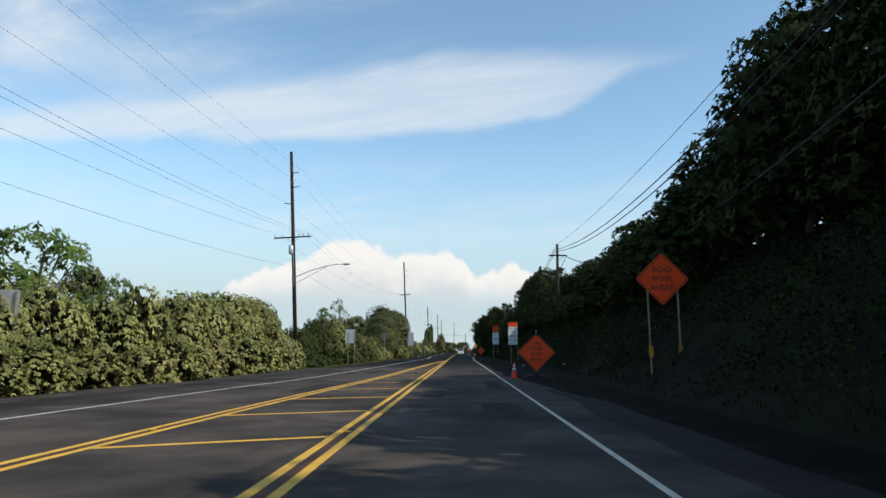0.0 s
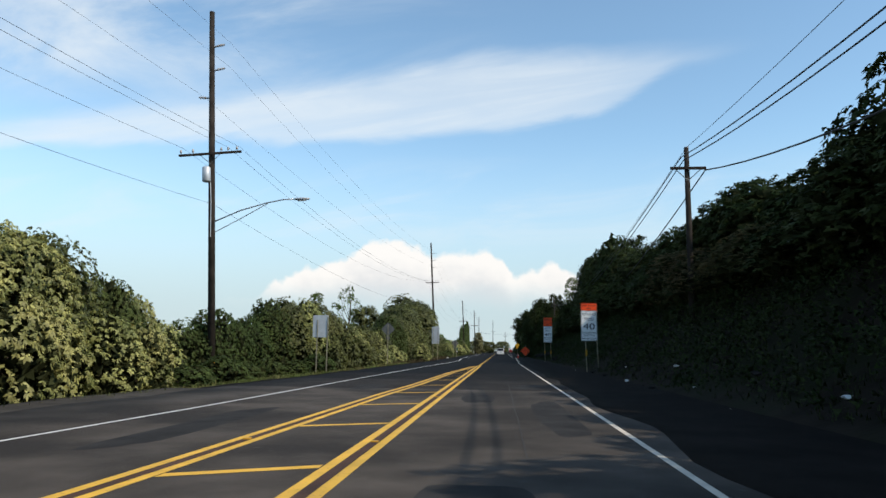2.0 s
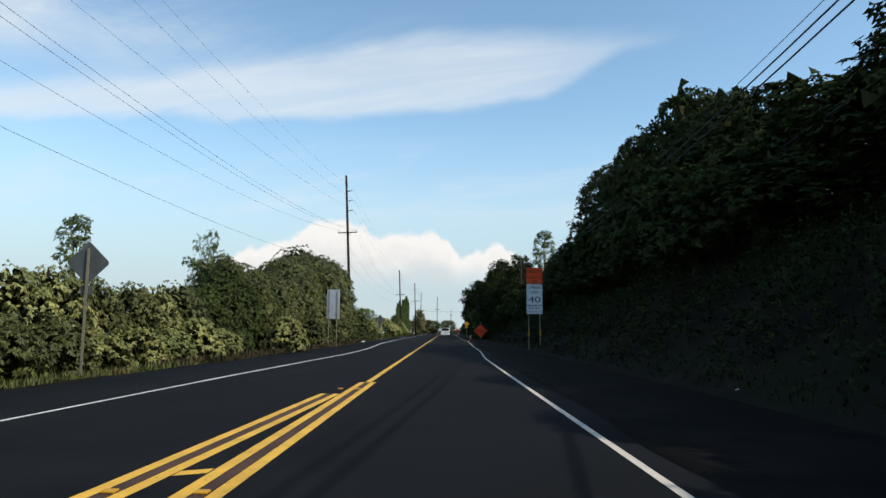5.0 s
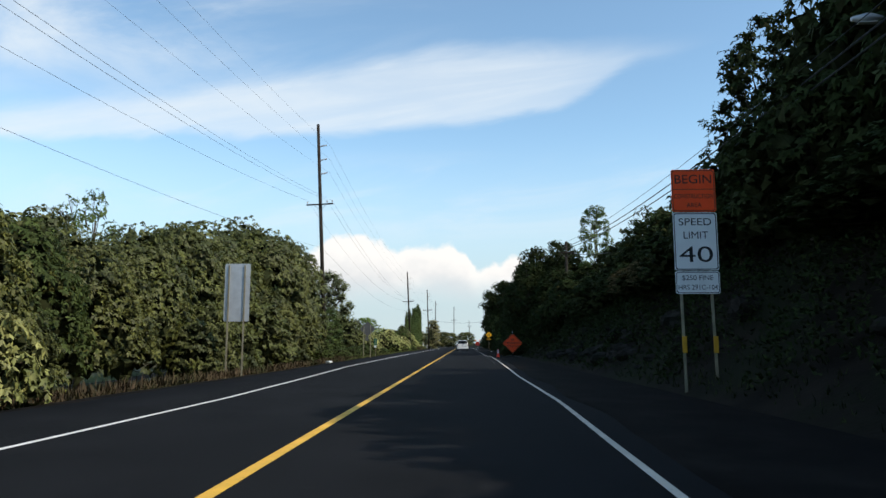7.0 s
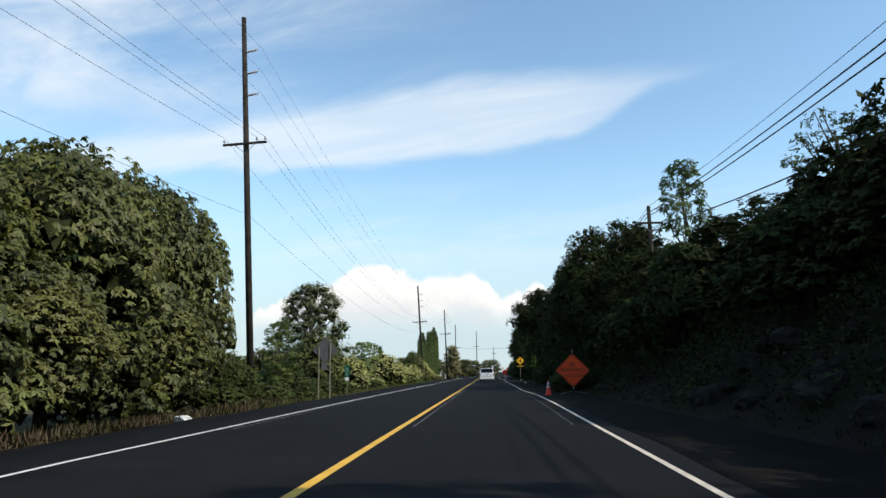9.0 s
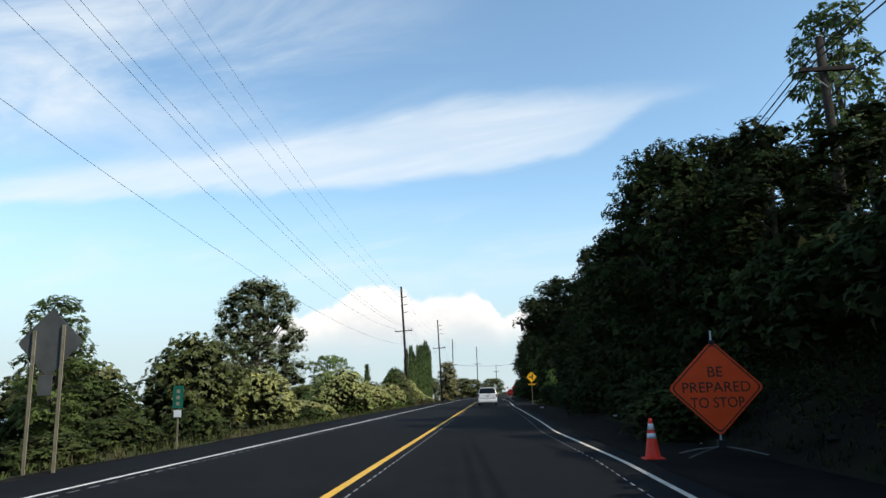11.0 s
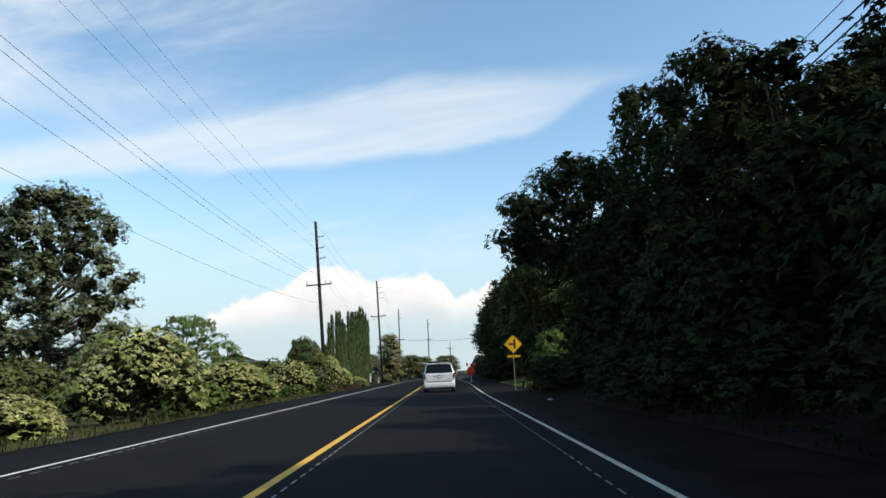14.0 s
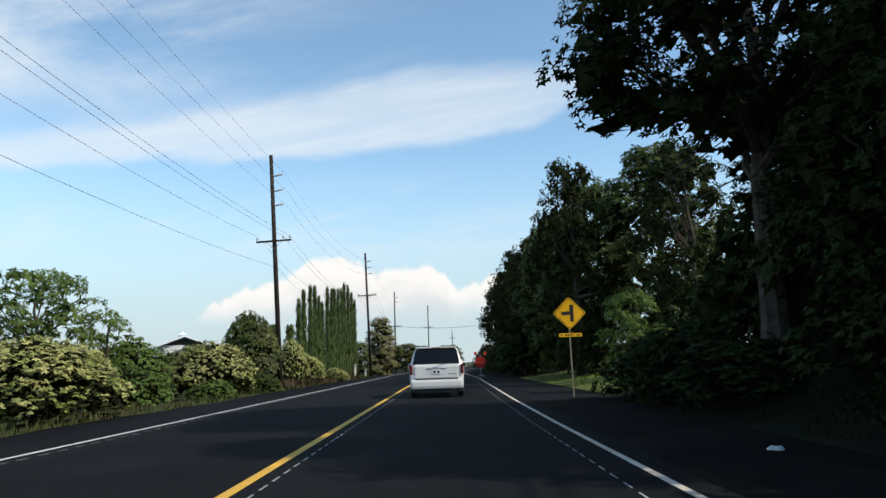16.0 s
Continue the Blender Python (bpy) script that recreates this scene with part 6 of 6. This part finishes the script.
mile_marker()


def stop_paddle():
    root = thing("stop_sign_stand", (5.15, 264.5, 0.0), "red octagonal stop sign with orange flags on a stand", "road sign")
    c, r = 1.25, 0.5
    octo = lambda q: [(q * math.cos(math.pi / 8 + k * math.pi / 4), c + q * math.sin(math.pi / 8 + k * math.pi / 4)) for k in range(8)]
    panel = part("panel", add_prism(bmesh.new(), octo(r), -0.006, 0.0), "sign_red", root)
    bars_of(panel, [(-0.28, 0.28, c, 0.2)], "sign_orange", -0.006)
    part("mast", tube([(0, 0.02, 0), (0, 0.02, c + r + 0.1)], 0.02, 8), "aluminium", root)
    for s in (-1, 1):
        f = part("flag_staff", tube([(0, 0.02, c + r), (s * 0.45, 0.02, c + r + 0.45)], 0.01, 5), "aluminium", root)
        part("flag", add_prism(bmesh.new(), [(s * 0.25, c + r + 0.25), (s * 0.45, c + r + 0.45), (s * 0.55, c + r + 0.2), (s * 0.36, c + r + 0.04)], -0.002, 0.004), "sign_orange", f, "orange cloth flag")
    for sx, sy in ((-1, -1), (1, -1), (0, 1)):
        part("leg", tube([(0, 0.02, 0.25), (0.4 * sx, 0.4 * sy, 0.01)], 0.015, 6), "aluminium", root)


stop_paddle()

# ---- the white minivan ahead ----


def minivan(x, y):
    root = thing("minivan", (x, y, 0.0), "white minivan with tinted rear window on the traffic lane", "car")
    root.scale = (1.0, 1.0, 1.04)

    def ring(yy, zb, wl, wb, zbelt, wr, zr):
        half = [(0.0, zb), (wl * 0.86, zb), (wl, zb + 0.12), (wb, zb + 0.4), (wb, zbelt), (wr, zr - 0.07), (wr - 0.1, zr), (0.0, zr + 0.02)]
        return [(a, yy, b) for a, b in half] + [(-a, yy, b) for a, b in reversed(half[1:-1])]

    secs = [ring(0.03, 0.42, 0.88, 0.93, 0.98, 0.89, 1.1), ring(0.08, 0.36, 0.94, 0.97, 1.04, 0.88, 1.2), ring(0.2, 0.32, 0.96, 0.985, 1.06, 0.84, 1.48), ring(0.34, 0.32, 0.96, 0.99, 1.06, 0.8, 1.68), ring(0.55, 0.32, 0.96, 0.99, 1.05, 0.79, 1.73), ring(1.6, 0.3, 0.96, 0.995, 1.03, 0.79, 1.76), ring(2.9, 0.3, 0.96, 0.99, 1.02, 0.77, 1.74), ring(3.5, 0.3, 0.95, 0.98, 1.02, 0.72, 1.55), ring(4.1, 0.32, 0.94, 0.96, 1.0, 0.78, 1.1), ring(4.8, 0.34, 0.9, 0.92, 0.85, 0.74, 0.93), ring(5.1, 0.4, 0.78, 0.8, 0.66, 0.6, 0.74)]
    bm = bmesh.new()
    rows = [[bm.verts.new(v) for v in s] for s in secs]
    n = len(rows[0])
    for a, b in zip(rows, rows[1:]):
        for k in range(n):
            bm.faces.new((a[k], a[(k + 1) % n], b[(k + 1) % n], b[k]))
    bm.faces.new(rows[0])
    bm.faces.new(list(reversed(rows[-1])))
    bmesh.ops.recalc_face_normals(bm, faces=bm.faces[:])
    sharp = [e for e in bm.edges if e.calc_face_angle(0) > 0.5]
    bmesh.ops.bevel(bm, geom=sharp, offset=0.025, segments=2, affect="EDGES", profile=0.6)
    part("body", bm, "van_paint", root)
    # tailgate with its recess, window and trim
    gate = part("tailgate", box((-0.8, -0.005, 0.66), (0.8, 0.06, 1.1), 0.03), "van_paint", root)
    bm = bmesh.new()
    front = [(-0.86, 0.022, 1.14), (0.86, 0.022, 1.14), (0.745, 0.275, 1.68), (-0.745, 0.275, 1.68)]
    va = [bm.verts.new(p) for p in front]
    vb = [bm.verts.new((p[0], p[1] + 0.06, p[2])) for p in front]
    bm.faces.new(va)
    bm.faces.new(list(reversed(vb)))
    for k in range(4):
        bm.faces.new((va[k], vb[k], vb[(k + 1) % 4], va[(k + 1) % 4]))
    bmesh.ops.recalc_face_normals(bm, faces=bm.faces[:])
    bmesh.ops.bevel(bm, geom=bm.edges[:], offset=0.03, segments=2, affect="EDGES")
    part("rear_window", bm, "van_glass", gate, "dark tinted rear window")
    part("spoiler", box((-0.74, 0.25, 1.7), (0.74, 0.5, 1.75), 0.02), "van_paint", gate)
    part("brake_light", box((-0.14, 0.235, 1.705), (0.14, 0.26, 1.735), 0.006), "lamp_red", gate, "narrow red high brake light")
    part("chrome_strip", box((-0.36, -0.03, 0.985), (0.36, 0.0, 1.02), 0.008), "chrome", gate, "bright chrome handle strip")
    part("emblem", tube([(-0.17, -0.035, 1.03), (-0.06, -0.035, 1.045), (0.0, -0.035, 1.05), (0.06, -0.035, 1.045), (0.17, -0.035, 1.03)], [0.004, 0.012, 0.022, 0.012, 0.004], 6), "chrome", gate)
    plate_bed = part("plate_recess", box((-0.3, -0.009, 0.79), (0.3, -0.004, 0.985), 0.004), "van_paint", gate)
    plate = part("number_plate", box((-0.155, -0.022, 0.81), (0.155, -0.012, 0.965), 0.008), "sign_white", plate_bed, "white number plate")
    bars_of(plate, [(-0.12, -0.02, 0.885, 0.07), (0.02, 0.12, 0.885, 0.07)], "sign_black", -0.022)
    bars_of(gate, [(0.42, 0.6, 0.8, 0.02), (0.62, 0.72, 0.8, 0.028)], "van_trim", -0.005, "badge_bars")
    part("seam", box((-0.79, -0.012, 0.655), (0.79, 0.0, 0.668)), "van_trim", gate)
    part("wiper", tube([(0.05, 0.0, 1.12), (0.3, 0.02, 1.15), (0.55, 0.045, 1.21)], 0.008, 5), "van_trim", gate)
    bumper = part("bumper", box((-0.955, -0.1, 0.3), (0.955, 0.18, 0.64), 0.1), "van_paint", root)
    part("bumper_step", box((-0.76, -0.07, 0.625), (0.76, 0.02, 0.65), 0.008), "van_trim", bumper)
    part("valance", box((-0.9, -0.03, 0.2), (0.9, 0.35, 0.31), 0.02), "van_trim", bumper)
    bars_of(bumper, [(0.6, 0.72, 0.54, 0.03)], "van_trim", -0.09, "badge_bars")
    for s in (-1, 1):
        lamp = part("tail_light", box((s * 0.868, -0.015, 0.8), (s * 0.972, 0.16, 1.14), 0.035), "lamp_red", root, "tall red tail light")
        part("reversing_lens", box((s * 0.885, -0.022, 0.84), (s * 0.945, -0.01, 0.92), 0.008), "lamp_red", lamp)
        part("side_window", box((s * 0.9, 0.6, 1.12), (s * 0.925, 2.7, 1.5), 0.02), "van_glass", root)
        part("roof_rail", tube([(s * 0.68, 0.5, 1.755), (s * 0.68, 0.6, 1.8), (s * 0.66, 1.6, 1.83), (s * 0.66, 2.7, 1.8), (s * 0.66, 2.8, 1.75)], 0.018, 6), "van_trim", root)
        mirror = part("mirror", box((s * 1.0, 3.3, 1.02), (s * 1.19, 3.4, 1.2), 0.03), "van_paint", root)
        part("mirror_glass", box((s * 1.02, 3.29, 1.04), (s * 1.17, 3.302, 1.18), 0.004), "van_glass", mirror)
        part("reflector", box((s * 0.8, -0.096, 0.42), (s * 0.88, -0.088, 0.46), 0.003), "lamp_red", bumper)
        for yy in (0.98, 4.05):
            xo, xi = s * 0.975, s * 0.76
            wheel = part("wheel", tube([(xi, yy, 0.335), (xi + s * 0.02, yy, 0.335), (xo - s * 0.02, yy, 0.335), (xo, yy, 0.335)], [0.3, 0.335, 0.335, 0.3], 24), "rubber", root, smooth=False)
            part("rim", tube([(xo - s * 0.005, yy, 0.335), (xo + s * 0.012, yy, 0.335)], [0.21, 0.19], 20), "aluminium", wheel)
    part("exhaust", tube([(0.62, -0.04, 0.28), (0.62, 0.4, 0.28)], 0.03, 8), "steel", root)


minivan(1.83, 230.0)

# ---- the house beyond the shrubs, posts and litter ----


def house():
    b = land(-26.9, 283.0)
    root = thing("house", (-26.9, 283.0, b), "low house with a pale metal gable roof behind shrubs", "house", turn=24.0)
    eave, ridge = 4.1 - b, 4.95 - b
    w = part("wall", box((-2.2, -3.4, -0.5), (2.2, 3.4, eave)), "wall_paint", root)
    for y in (-3.4, 3.3):
        # gable colour stands for the shade under the eaves
        part("gable", add_prism(bmesh.new(), [(-2.2, eave + 0.003), (2.2, eave + 0.003), (0, ridge - 0.12)], y, y + 0.1), "house_shade", root, "gable coloured dark as the shade under the eaves")
    for s in (-1, 1):
        a = [(s * 2.8, -4.0, eave - 0.2), (s * 2.8, 4.0, eave - 0.2), (0.0, 4.0, ridge), (0.0, -4.0, ridge)]
        bm = bmesh.new()
        v = [bm.verts.new(p) for p in a] + [bm.verts.new((p[0], p[1], p[2] + 0.12)) for p in a]
        for q in ((0, 1, 2, 3), (4, 5, 6, 7), (0, 1, 5, 4), (1, 2, 6, 5), (2, 3, 7, 6), (3, 0, 4, 7)):
            bm.faces.new([v[k] for k in q])
        bmesh.ops.recalc_face_normals(bm, faces=bm.faces[:])
        roof = part("roof", bm, "roof_metal", root, "pale corrugated metal roof")
        for k in range(13):
            y = -3.9 + 0.65 * k
            part("roof_rib", tube([(s * 2.78, y, eave - 0.07), (s * 0.05, y, ridge + 0.11)], 0.03, 4), "roof_metal", roof)
    cup = part("cupola", box((-0.4, -1.4, ridge - 0.1), (0.4, -0.6, ridge + 0.3), 0.02), "roof_metal", root, "small white roof cupola")
    cap = bmesh.new()
    bmesh.ops.create_cone(cap, segments=4, radius1=0.75, radius2=0.03, depth=0.4, cap_ends=True, matrix=Matrix.Translation((0, -1.0, ridge + 0.5)) @ Matrix.Rotation(radians(45), 4, "Z"))
    part("cap", cap, "roof_metal", cup)
    for k in (-1.2, 1.2):
        win = part("window", box((k - 0.6, -3.46, eave - 1.9), (k + 0.6, -3.39, eave - 0.7), 0.01), "wall_paint", w)
        part("pane", box((k - 0.52, -3.48, eave - 1.82), (k + 0.52, -3.455, eave - 0.78)), "van_glass", win)


house()


def marker_post(x, y, h, r=0.05, label="short white roadside marker post"):
    root = thing("marker_post", (x, y, land(x, y)), label, "post", "white posts")
    part("shaft", tube([(0, 0, -0.2), (0, 0, h - 0.02), (0, 0, h)], [r, r, r * 0.7], 10), "wall_paint", root)
    part("band", tube([(0, 0, h - 0.25), (0, 0, h - 0.15)], r + 0.004, 10), "sign_black", root)


marker_post(-8.4, 288.0, 1.6, 0.14, "white painted post beside the utility pole")
marker_post(-7.6, 292.0, 1.0, 0.1)
marker_post(-6.9, 300.0, 0.9, 0.09)


def scrap(x, y, size, mat, label, seed, name="litter"):
    """A crumpled scrap lying on the ground."""
    rng = np.random.default_rng(seed)
    bm = bmesh.new()
    bmesh.ops.create_icosphere(bm, subdivisions=2, radius=1.0)
    for v in bm.verts:
        k = 1 + 0.5 * noise.noise(v.co * 1.6 + Vector((seed, 0, 0)))
        v.co = Vector((v.co.x * size * k, v.co.y * size * 0.7 * k, (v.co.z * 0.4 * k + 0.3) * size))
    ob = part(name, bm, mat)
    g = 0.0 if -5.5 < x < 6.0 else land(x, y)
    ob.matrix_world = pose(x, y, g, 0, 0, rng.uniform(0, 360))
    tagged(ob, label, name, "scattered " + name)


SC = np.random.default_rng(12)
for k, (x, y) in enumerate([(6.4, 61.0), (6.9, 66.0), (7.4, 57.5), (7.9, 72.0), (6.6, 84.0), (7.2, 90.0), (7.8, 49.0), (6.7, 52.0), (8.2, 63.0), (6.3, 176.0), (6.8, 171.5), (7.4, 186.0), (6.2, 213.1)]):
    scrap(x, y, float(SC.uniform(0.06, 0.13)) if k < 12 else 0.16, "litter_white", "crumpled white paper scrap on the bank's foot", 20 + k)
scrap(-6.9, 151.5, 0.3, "litter_white", "pale crumpled bag lying on the gravel shoulder", 51)
scrap(-8.0, 156.0, 0.22, "litter_white", "pale crumpled bag lying on the gravel shoulder", 52)
for k in range(34):
    y = float(SC.uniform(20, 222))
    scrap(float(SC.uniform(6.5, 8.6)), y, float(SC.uniform(0.06, 0.2)), "rock", "dark lava stone at the foot of the bank", 100 + k, "stone")


def boulder(x, y, size, seed):
    """A rough broken block of lava rock set into the slope."""
    bm = bmesh.new()
    bmesh.ops.create_icosphere(bm, subdivisions=3, radius=1.0)
    for v in bm.verts:
        k = 1 + 0.75 * noise.noise(v.co * 0.9 + Vector((seed, 0, 0))) + 0.22 * noise.noise(v.co * 2.7 + Vector((0, seed, 0)))
        q = v.co * k
        v.co = Vector((round(q.x * 3.2) / 3.2 * 0.5 + q.x * 0.5, round(q.y * 2.6) / 2.6 * 0.5 + q.y * 0.5, round(q.z * 3.0) / 3.0 * 0.5 + q.z * 0.5)) * size
        v.co.z *= 0.72
    ob = part("boulder", bm, "lava")
    ob.matrix_world = pose(x, y, land(x, y) - 0.05 * size, 0, 0, seed * 47.0)
    tagged(ob, "rough dark lava boulder set in the cut bank", "rock", "bank boulders")


RK = np.random.default_rng(44)
for k in range(30):
    y = float(RK.uniform(129, 151)) if k < 24 else float(RK.uniform(112, 129))
    boulder(float(RK.uniform(7.6, 9.9)), y, float(RK.uniform(0.22, 0.6)), 200 + k)
